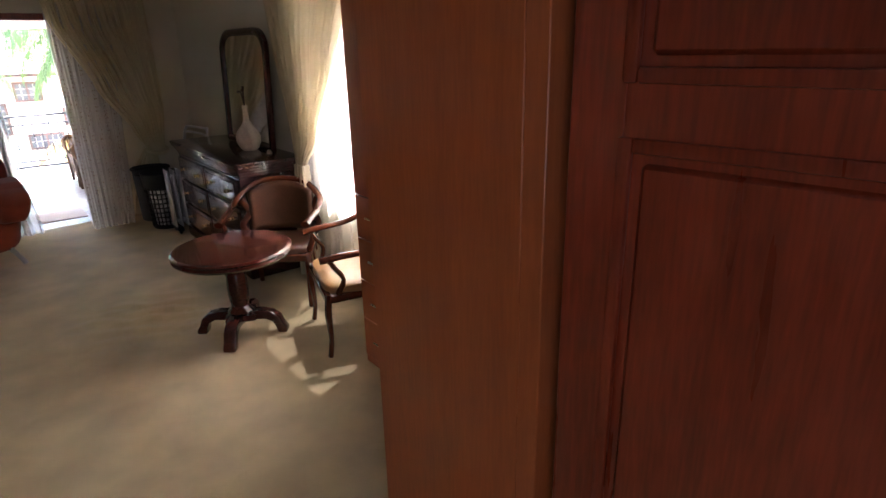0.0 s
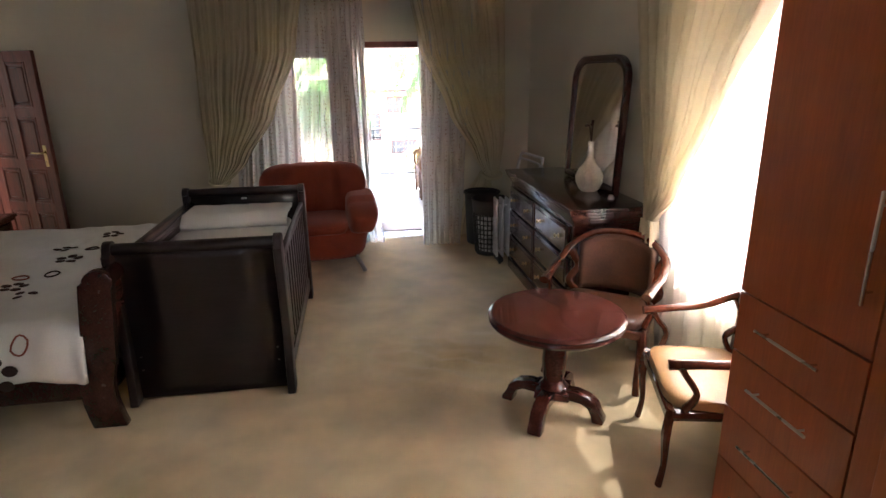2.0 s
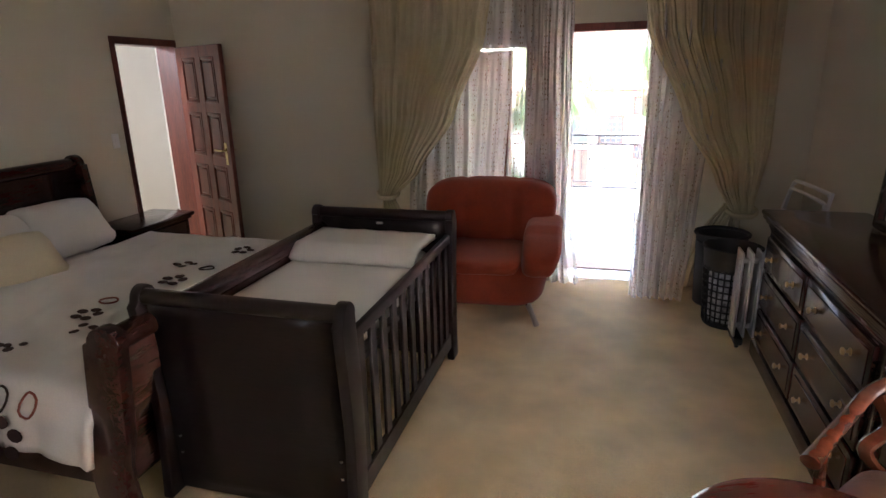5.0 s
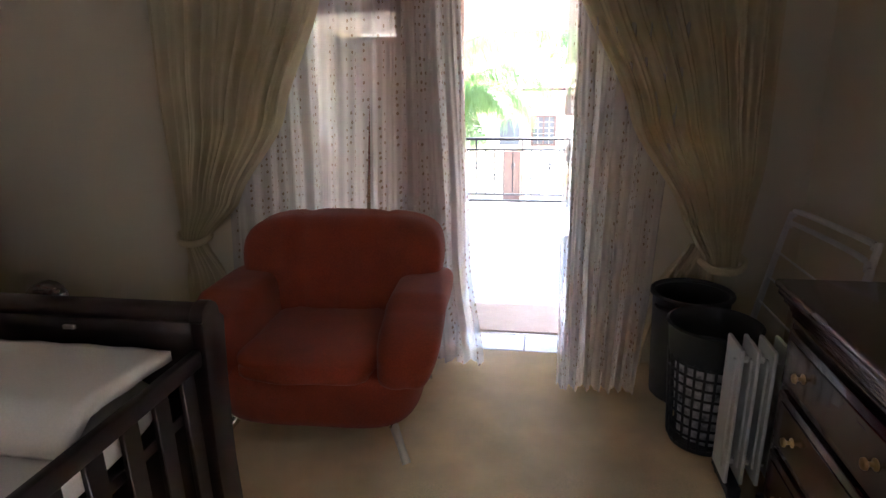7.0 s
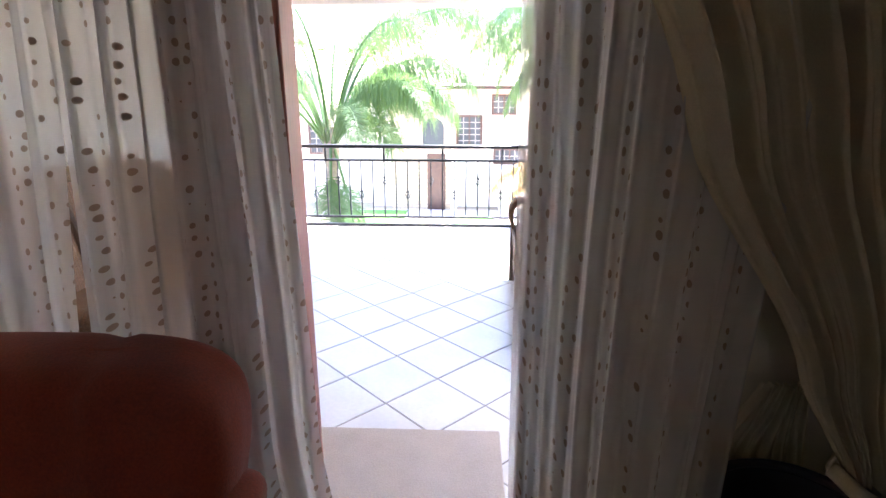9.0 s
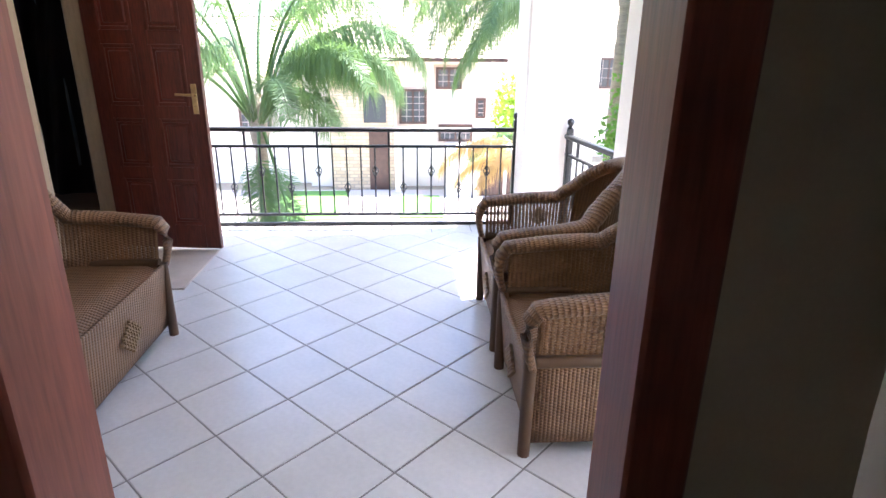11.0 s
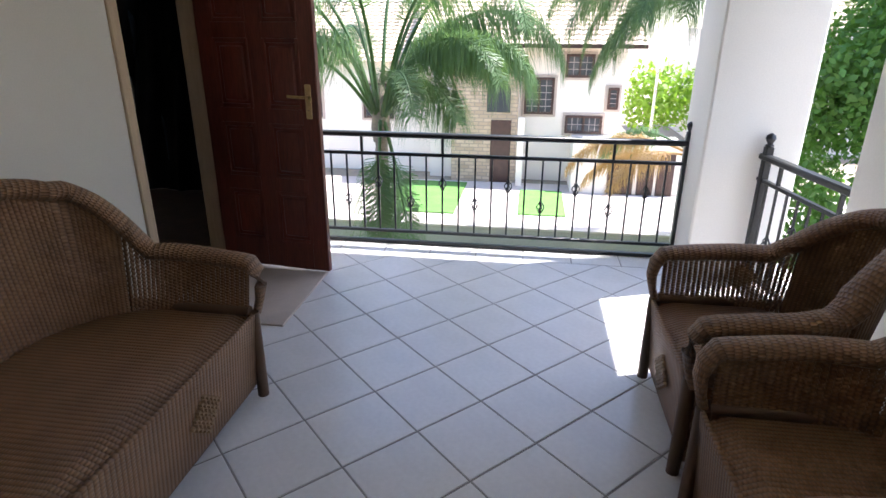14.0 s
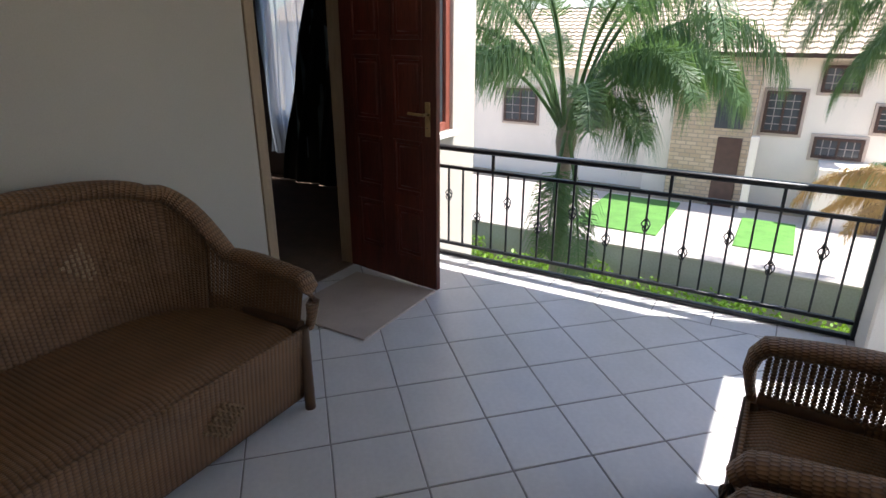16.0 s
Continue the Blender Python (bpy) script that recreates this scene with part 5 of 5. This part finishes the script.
        part("back_leg", sweep([(s * (hw - 0.02), yb - 0.2, sh), (s * (hw + 0.005), yb - 0.23, 0.0)], [0.024, 0.024], 10), M_WICKER, t)
    # coarse plaited diamonds
    dia = []
    for j in range(-4, 5):
        for i in range(-(4 - abs(j)), 5 - abs(j)):
            dia.append((i, j))
    spots = [("plaited_diamond", lambda a, b: (hw + 0.02, yf + depth * 0.42 + a, 0.2 + b)), ("plaited_diamond", lambda a, b: (-hw - 0.02, yf + depth * 0.42 + a, 0.2 + b)),
             ("plaited_diamond", lambda a, b: (-hw * 1.045 - 0.006, yf + depth * 0.4 + a, 0.52 + b * 0.7)), ("plaited_diamond", lambda a, b: (hw * 1.045 + 0.006, yf + depth * 0.4 + a, 0.52 + b * 0.7))]
    for k in range(backs):
        c = (k - (backs - 1) / 2) * width / backs
        spots.append(("plaited_diamond", lambda a, b, c=c: (c + a, yb - 0.136 + 0.18 * (0.3 + b), sh + 0.3 + b)))
        spots.append(("plaited_diamond", lambda a, b, c=c: (c + a, yf - 0.03, 0.22 + b)))
    for nm, fn in spots:
        bm = bmesh.new()
        for i, j in dia:
            c = Vector(fn(i * 0.022, j * 0.018))
            e1 = (Vector(fn(i * 0.022 + 0.009, j * 0.018)) - c)
            e2 = (Vector(fn(i * 0.022, j * 0.018 + 0.006)) - c)
            nn = e1.cross(e2).normalized() * 0.006
            if (i + j) % 2:
                e1, e2 = e1 * 0.6, e2 * 1.4
            vs = [bm.verts.new(c + a * e1 + b * e2 - nn * 1.2) for a, b in ((-1, -1), (1, -1), (1, 1), (-1, 1))]
            vt = [bm.verts.new(c + a * e1 * 0.8 + b * e2 * 0.8 + nn) for a, b in ((-1, -1), (1, -1), (1, 1), (-1, 1))]
            bm.faces.new(vt), bm.faces.new(vs[::-1])
            for q in range(4):
                bm.faces.new((vs[q], vs[(q + 1) % 4], vt[(q + 1) % 4], vt[q]))
        tagged(part(nm, bm, M_CANE, t, "", None), "raised diamond of paler cane", kind="stuff")
    if backs > 1:
        for k in range(1, backs):
            c = (k / backs - 0.5) * width
            part("back_post", sweep([(c, yb - 0.14, sh), (c, yb - 0.04, bh - 0.05)], 0.018, 8), M_WICKER, t)


M_CANE = material("pale_cane", (0.3, 0.19, 0.1), 0.45, var=0.3, scale=30, fine=90, bump=0.3)
wicker_seat("wicker_chair", (1.1, 1.68, 0), -90, 0.62, 0.78, "brown woven wicker armchair on the balcony tiles", "wicker armchairs")
wicker_seat("wicker_chair", (1.1, 2.48, 0), -90, 0.62, 0.78, "brown wicker armchair catching the sun near the railing", "wicker armchairs")
wicker_seat("wicker_sofa", (-1.4, 1.52, 0), 90, 1.74, 0.8, "brown woven wicker sofa against the white wall", "wicker sofa", 2)


# ---- outside ----
GZ = -3.3
structure("ground", box((-300, 5.7, GZ - 0.5), (300, 400, GZ)), M_EARTH, "dry ground reaching the horizon", "ground")
structure("ground_side", box((1.95, -300, GZ - 0.5), (300, 5.7, GZ)), M_EARTH, "dry ground beside the house", "ground")
structure("road", box((-40, 11.6, GZ), (40, 19.4, GZ + 0.02)), M_PAVE, "pale sunlit paved driveway", "pavement")
for lo, hi in (((-4.0, 15.6, GZ + 0.02), (-1.8, 19.1, GZ + 0.06)), ((-0.05, 15.8, GZ + 0.02), (1.25, 18.4, GZ + 0.06))):
    tagged(obj("lawn", box(lo, hi, 0.01), M_LAWN), "patch of bright green lawn by the drive", "lawn", "lawns", "stuff")
gw = structure("garden_wall", box((-12, 11.2, GZ), (12, 11.4, GZ + 1.15), 0.01), M_GARDEN, "low plastered garden wall in shade", "wall")
structure("wall_coping", box((-12, 11.16, GZ + 1.15), (12, 11.44, GZ + 1.2), 0.01), M_PAVE, "pale coping along the garden wall", "coping")


def leaf_cloud(name, spots, size, mat, label, category, parent=None, seed=1):
    """Many small folded leaves scattered at random inside ellipsoids (centre, radii, count)."""
    rng = np.random.default_rng(seed)
    V, F = [], []
    for c, r, n in spots:
        for _ in range(n):
            d = rng.normal(size=3)
            d /= np.linalg.norm(d)
            p = np.array(c) + d * np.array(r) * rng.uniform(0.55, 1.05)
            a = rng.normal(size=3)
            a /= np.linalg.norm(a)
            b = np.cross(a, d)
            b /= max(1e-6, np.linalg.norm(b))
            s = size * rng.uniform(0.6, 1.4)
            k = len(V)
            V += [p, p + a * s * 0.5 + b * s * 0.3, p + a * s, p + a * s * 0.5 - b * s * 0.3]
            F.append((k, k + 1, k + 2, k + 3))
    me = bpy.data.meshes.new(name)
    me.from_pydata([tuple(v) for v in V], [], F)
    me.materials.append(mat)
    ob = new(name, me)
    if parent:
        ob.parent = parent
    else:
        tagged(ob, label, category, "", "stuff")
    return ob


rng0 = random.Random(5)
leaf_cloud("hedge", [((x, 10.0 + rng0.uniform(-0.4, 0.4), GZ + 0.5), (0.45, 1.0, 0.5), 900) for x in np.arange(-7, 7, 0.5)], 0.09, M_BUSH, "bright green low hedge below the garden wall", "hedge", None, 3)


def palm_tree(at, height, fronds, seed, label):
    """Slim ringed trunk and long arching fronds whose leaflets hang from both sides of the stalk."""
    rng = random.Random(seed)
    t = thing("palm_tree", at, label, "palm tree", "palms")
    prof = []
    for k in range(30):
        f = k / 29
        prof.append((0.13 - 0.04 * f + (0.012 if k % 2 else 0), height * f))
    part("trunk", lathe(prof, 14), M_TRUNK, t)
    part("crown_shaft", lathe([(0.12, height - 0.05), (0.15, height + 0.15), (0.11, height + 0.5), (0.04, height + 0.75)], 12), M_TRUNK, t)
    for yaw, rise, length, dry in fronds:
        c, s = math.cos(radians(yaw)), math.sin(radians(yaw))
        pts = []
        n = 26
        pos = Vector((0.08 * c, 0.08 * s, height + 0.3))
        ang = radians(rise)
        for k in range(n + 1):
            pts.append(pos.copy())
            pos = pos + Vector((c * math.cos(ang), s * math.cos(ang), math.sin(ang))) * (length / n)
            ang -= radians((rise + (84 if not dry else 70)) / n * (0.2 + 1.6 * k / n))
        V, F = [], []
        for k in range(9, n):
            for rep in range(13):
                f = rep / 13
                p = pts[k].lerp(pts[k + 1], f)
                d = (pts[k + 1] - pts[k]).normalized()
                side = d.cross(Vector((0, 0, 1)))
                side = side.normalized() if side.length > 0.01 else Vector((s, -c, 0))
                fr = (k + f) / n
                ll = (0.72 if not dry else 0.5) * math.sin(math.pi * (0.1 + 0.78 * fr)) ** 0.7 * rng.uniform(0.75, 1.15)
                for sg in (-1, 1):
                    out = (side * sg * rng.uniform(0.3, 0.95) + d * rng.uniform(0.3, 0.8) + Vector((0, 0, rng.uniform(-0.45, 0.35)))).normalized()
                    q1 = p + out * ll * 0.38
                    q2 = q1 + (out * 0.45 + Vector((0, 0, -1))).normalized() * ll * 0.8
                    w = d * 0.007
                    i = len(V)
                    V += [p - w * 0.6, p + w * 0.6, q1 + w, q1 - w, q2]
                    F += [(i, i + 1, i + 2, i + 3), (i + 3, i + 2, i + 4)]
        fr_ob = part("frond", sweep(pts, [0.03 * (1 - 0.85 * k / n) + 0.003 for k in range(n + 1)], 5), M_PALMDRY if dry else M_PALM, t, "dry brown drooping frond" if dry else "")
        me = bpy.data.meshes.new("leaf_fringe")
        me.from_pydata([tuple(v) for v in V], [], F)
        me.materials.append(M_PALMDRY if dry else M_PALM)
        lf = tagged(new("leaf_fringe", me), kind="stuff")
        lf.parent = fr_ob
    return t


rp = random.Random(11)
UPRIGHT = [(5, 76, 4.6), (176, 77, 4.7), (-46, 72, 4.2), (-150, 73, 4.3), (88, 82, 4.8), (34, 79, 4.8), (140, 80, 4.8), (-95, 80, 4.4)]
SPREADING = [(-18, 60, 2.9), (200, 58, 2.7), (-64, 52, 2.2), (-6, 66, 3.4), (60, 62, 3.3), (120, 62, 3.2), (-35, 62, 2.8), (188, 66, 3.3), (15, 58, 2.8), (-80, -45, 1.8), (-50, -60, 2.0),
             (-20, 72, 2.4), (-115, 70, 2.5), (25, 70, 2.6), (-40, 46, 1.9)]
palm_tree((-2.02, 8.7, GZ), 3.3, [(*f, False) for f in UPRIGHT + SPREADING], 4, "feathery green palm growing just beyond the railing")
palm_tree((4.0, 10.2, GZ), 5.5, [(i * 360 / 13 + rp.uniform(-8, 8), (60, 35, 15)[i % 3] + rp.uniform(-6, 6), rp.uniform(2.8, 3.7), False) for i in range(13)] + [(175, 8, 3.6, False), (200, 4, 3.5, False), (160, 0, 3.4, False), (185, 30, 4.4, False), (168, 22, 4.3, False), (205, 25, 4.3, False), (220, 18, 4.0, False), (178, -5, 3.6, False), (192, 15, 4.0, False), (150, 20, 4.0, False)], 8, "tall palm whose fronds hang over the view")
palm_tree((3.6, 12.6, GZ), 2.1, [(185, 25, 2.9, True), (170, 8, 2.5, True), (210, 15, 2.4, True), (150, 30, 2.4, False), (60, 40, 2.2, False), (270, 35, 2.0, False)], 9, "low palm with dry brown fronds")


def cypress(at, h, r, seed):
    t = thing("conifer", at, "dense green conifer beside the balcony", "tree")
    part("trunk", lathe([(0.12, 0), (0.09, h * 0.5), (0.02, h * 0.95)], 10), M_TRUNK, t)
    spots = []
    rng = random.Random(seed)
    for k in range(90):
        f = rng.random() ** 0.8
        a = rng.uniform(0, 6.28)
        rr = r * (1 - f) ** 0.7 * rng.uniform(0.5, 1)
        spots.append(((rr * math.cos(a), rr * math.sin(a), 0.5 + f * (h - 0.6)), (0.32, 0.32, 0.5), 260))
    leaf_cloud("crown", spots, 0.09, M_CYP, "", "", t, seed)


cypress((3.85, 7.2, GZ), 7.6, 1.25, 2)
cypress((5.0, 9.2, GZ), 8.4, 1.5, 6)


# ---- houses ----
HY = 20.0


def house_window(t, x0, x1, z0, z1, cols, rows, y=HY, arched=False):
    tr = part("surround", box((x0 - 0.12, y - 0.05, z0 - 0.12), (x1 + 0.12, y - 0.002, z1 + 0.12), 0.01), M_FACE2, t, "raised plaster surround")
    w = part("window", box((x0, y - 0.056, z0), (x1, y - 0.051, z1)), M_DARKGL, t, "dark paned window", None)
    bm = bmesh.new()
    for x in (x0, x1):
        box((x - 0.04, y - 0.085, z0 - 0.04), (x + 0.04, y - 0.05, z1 + 0.04), 0, bm)
    for z in (z0, z1):
        box((x0 + 0.04, y - 0.083, z - 0.04), (x1 - 0.04, y - 0.05, z + 0.04), 0, bm)
    if cols > 3:
        box(((x0 + x1) / 2 - 0.03, y - 0.083, z0 + 0.04), ((x0 + x1) / 2 + 0.03, y - 0.05, z1 - 0.04), 0, bm)
    part("frame", bm, M_WINW, w, "", None)
    for i in range(1, cols):
        x = x0 + (x1 - x0) * i / cols
        if abs(x - (x0 + x1) / 2) > 0.05:
            part("glazing_bar", box((x - 0.012, y - 0.072, z0 + 0.04), (x + 0.012, y - 0.056, z1 - 0.04)), M_BARS, w, "", None)
    for j in range(1, rows):
        z = z0 + (z1 - z0) * j / rows
        part("glazing_bar", box((x0 + 0.04, y - 0.07, z - 0.012), (x1 - 0.04, y - 0.057, z + 0.012)), M_BARS, w, "", None)


M_BARS = material("weathered_window_bars", (0.3, 0.26, 0.24), 0.6, var=0.2, bump=0.1)
M_FACE2 = material("pinkish_plaster_trim", (0.5, 0.4, 0.33), 0.8, var=0.1, bump=0.2)
hs = thing("house", (0, 0, 0), "cream two storey house with brick bay and tiled roof", "house")
part("wall", box((-3.2, HY, GZ), (3.05, HY + 8, 1.15), 0.01), M_CREAMP, hs, "", None)
part("brick_bay", box((-2.4, HY - 0.5, GZ), (-0.25, HY, 1.1), 0.01), M_FACE, hs, "buff face brick bay", None)
part("wing", box((-11, HY + 0.6, GZ), (-3.2, HY + 8, 0.5), 0.01), M_CREAMP, hs, "", None)
part("garage", box((1.5, HY - 1.5, GZ), (4.8, HY, -1.72), 0.01), M_CREAMP, hs, "low garage block", None)
for x0, x1 in ((2.6, 3.38), (3.5, 3.98), (4.07, 4.55)):
    gd = part("garage_door", box((x0, HY - 1.54, GZ), (x1, HY - 1.5, -1.98), 0.01), M_WINW, hs, "dark brown boarded garage door", None)
    n = round((x1 - x0) / 0.12)
    for k in range(n):
        part("board", box((x0 + 0.02 + k * (x1 - x0 - 0.04) / n, HY - 1.552, GZ + 0.03), (x0 + 0.01 + (k + 1) * (x1 - x0 - 0.04) / n, HY - 1.54, -2.0)), M_WINW, gd, "", None)


def tiled_roof(t, x0, x1, y0, y1, z, rise):
    """A pitched slope with courses of roll tiles."""
    n, m = int((x1 - x0) / 0.1), 16
    bm = bmesh.new()
    g = []
    for j in range(m + 1):
        for e in (0, 1):
            f = min(1, (j + e) / m)
            g.append([bm.verts.new((x0 + (x1 - x0) * i / n, y0 + (y1 - y0) * f, z + rise * f + (0.05 if e == 0 else 0.0) + 0.025 * math.sin(i * math.pi / 1.5))) for i in range(n + 1)])
    for a, b in zip(g, g[1:]):
        for i in range(n):
            bm.faces.new((a[i], a[i + 1], b[i + 1], b[i]))
    part("roof", bm, M_ROOFT, t, "pale clay tile roof", None)


tiled_roof(hs, -3.7, 3.5, HY - 0.75, HY + 4, 1.05, 2.3)
tiled_roof(hs, -11.5, -3.2, HY + 0.1, HY + 4.5, 0.45, 2.0)
part("eave", box((-3.7, HY - 0.75, 0.98), (3.5, HY - 0.6, 1.1), 0.01), M_WINW, hs, "", None)
house_window(hs, -0.03, 0.83, -1.05, 0.03, 4, 5)
house_window(hs, 1.22, 2.02, 0.12, 0.75, 4, 3)
house_window(hs, 1.32, 2.42, -1.64, -1.14, 6, 2)
house_window(hs, 2.6, 2.86, -0.85, -0.25, 1, 4)
house_window(hs, -5.6, -4.6, -1.4, -0.3, 4, 4, HY + 0.6)
house_window(hs, -8.4, -7.2, -1.4, -0.3, 4, 4, HY + 0.6)
arch = [(-1.25, -1.0), (-0.5, -1.0)] + [(-0.875 + 0.375 * math.cos(math.pi * k / 12), -0.35 + 0.35 * math.sin(math.pi * k / 12)) for k in range(13)]
part("arched_window", extrude_outline(arch, 0.02, "xz", 0, HY - 0.53), M_DARKGL, hs, "arched dark window", None)
part("front_door", box((-1.1, HY - 0.53, GZ), (-0.45, HY - 0.5, -1.25), 0.01), M_WINW, hs, "dark recessed front door", None)
part("porch_column", box((-0.22, HY - 1.0, GZ), (-0.02, HY - 0.8, -1.1), 0.01), M_CREAMP, hs, "", None)
h2 = thing("house", (0, 0, 0), "white neighbouring house partly behind the palms", "house")
part("wall", box((-26, 27, GZ), (-11.5, 34, 2.2), 0.01), M_CREAMP, h2, "", None)
tiled_roof(h2, -26.5, -11, 26.4, 31, 2.2, 2.2)
for x in (-24, -20, -16, -13.5):
    house_window(h2, x, x + 1.2, 0.2, 1.4, 4, 3, 27)
h3 = thing("house", (0, 0, 0), "cream neighbouring house beyond the hedge", "house")
part("wall", box((7.5, 26, GZ), (18, 34, 1.6), 0.01), M_CREAMP, h3, "", None)
tiled_roof(h3, 7, 18.5, 25.4, 30, 1.6, 2.2)
for x in (8.5, 11.5, 14.5):
    house_window(h3, x, x + 1.2, -0.2, 1.0, 4, 3, 26)
leaf_cloud("far_shrub", [((4.4 + 0.9 * k, 23.5 + (k % 2), GZ + 2.4), (0.9, 0.8, 1.3), 700) for k in range(4)], 0.22, M_BUSH, "green shrubs beside the far house", "shrub", None, 21)
lp = thing("street_lamp", (4.3, 21.5, GZ), "slim pale street lamp by the drive", "street lamp")
part("pole", lathe([(0.06, 0), (0.045, 3.6)], 10), M_METAL, lp)
part("lantern", lathe([(0.05, 3.6), (0.16, 3.75), (0.2, 4.0), (0.05, 4.15)], 14), M_RAD, lp, "round lantern head")

# ---- tiles, last ----
HX, HYT, CX, CY = 0.235, 0.2405, -0.032, 2.009
PLAIN = RY - 0.22


def tile_piece(poly, parent):
    bm = bmesh.new()
    f = bm.faces.new([bm.verts.new((x, y, -0.0005)) for x, y in poly])
    f.normal_update()
    low = [bm.verts.new((x * 1.0, y * 1.0, -0.006)) for x, y in poly]
    top = list(f.verts)
    for i in range(len(poly)):
        bm.faces.new((top[i], top[(i + 1) % len(poly)], low[(i + 1) % len(poly)], low[i]))
    bmesh.ops.recalc_face_normals(bm, faces=bm.faces)
    bmesh.ops.bevel(bm, geom=[e for e in f.edges], offset=0.0025, segments=1, affect="EDGES")
    return bm


def clip_poly(poly, axis, lim, keep_less):
    out = []
    for a, b in zip(poly, poly[1:] + poly[:1]):
        ia, ib = (a[axis] <= lim) == keep_less, (b[axis] <= lim) == keep_less
        if ia:
            out.append(a)
        if ia != ib:
            t = (lim - a[axis]) / (b[axis] - a[axis])
            out.append((a[0] + (b[0] - a[0]) * t, a[1] + (b[1] - a[1]) * t))
    return out


rx, ry = HX - 0.0045, HYT - 0.0045
whole = None
for i in range(-24, 25):
    for j in range(-24, 25):
        cx, cy = CX + (i + j) * HX, CY + HYT + (i - j) * HYT
        cx -= 0.006 * (cy - CY)
        poly = [(cx - rx, cy), (cx, cy - ry), (cx + rx, cy), (cx, cy + ry)]
        for axis, lim, less in ((0, BX0 + 0.003, False), (0, BX1 - 0.003, True), (1, YO + 0.003, False), (1, PLAIN - 0.003, True)):
            if poly:
                poly = clip_poly(poly, axis, lim, less)
        if len(poly) < 3:
            continue
        area = abs(sum(a[0] * b[1] - b[0] * a[1] for a, b in zip(poly, poly[1:] + poly[:1]))) / 2
        if area < 0.0015:
            continue
        if area > 2 * rx * ry - 1e-6:
            if whole is None:
                whole = bpy.data.meshes.new("tile")
                b0 = tile_piece([(-rx, 0), (0, -ry), (rx, 0), (0, ry)], None)
                b0.to_mesh(whole)
                b0.free()
                whole.materials.append(M_TILE)
            o = new("tile", whole)
            o.location = (cx, cy, 0)
        else:
            o = obj("tile", tile_piece(poly, None), M_TILE)
        o.parent = grout
x = BX0 + 0.02
while x < BX1:
    x1 = min(x + 0.333, BX1 - 0.003)
    o = obj("tile", tile_piece([(x, PLAIN + 0.003), (x1 - 0.005, PLAIN + 0.003), (x1 - 0.005, RY + 0.032), (x, RY + 0.032)], None), M_TILE)
    o.parent = grout
    x += 0.333
x = DX0
while x < DX1:
    x1 = min(x + 0.333, DX1)
    o = obj("tile", tile_piece([(x, YF + 0.008), (x1 - 0.005, YF + 0.008), (x1 - 0.005, YO - 0.002), (x, YO - 0.002)], None), M_TILE)
    o.parent = grout
    x += 0.333
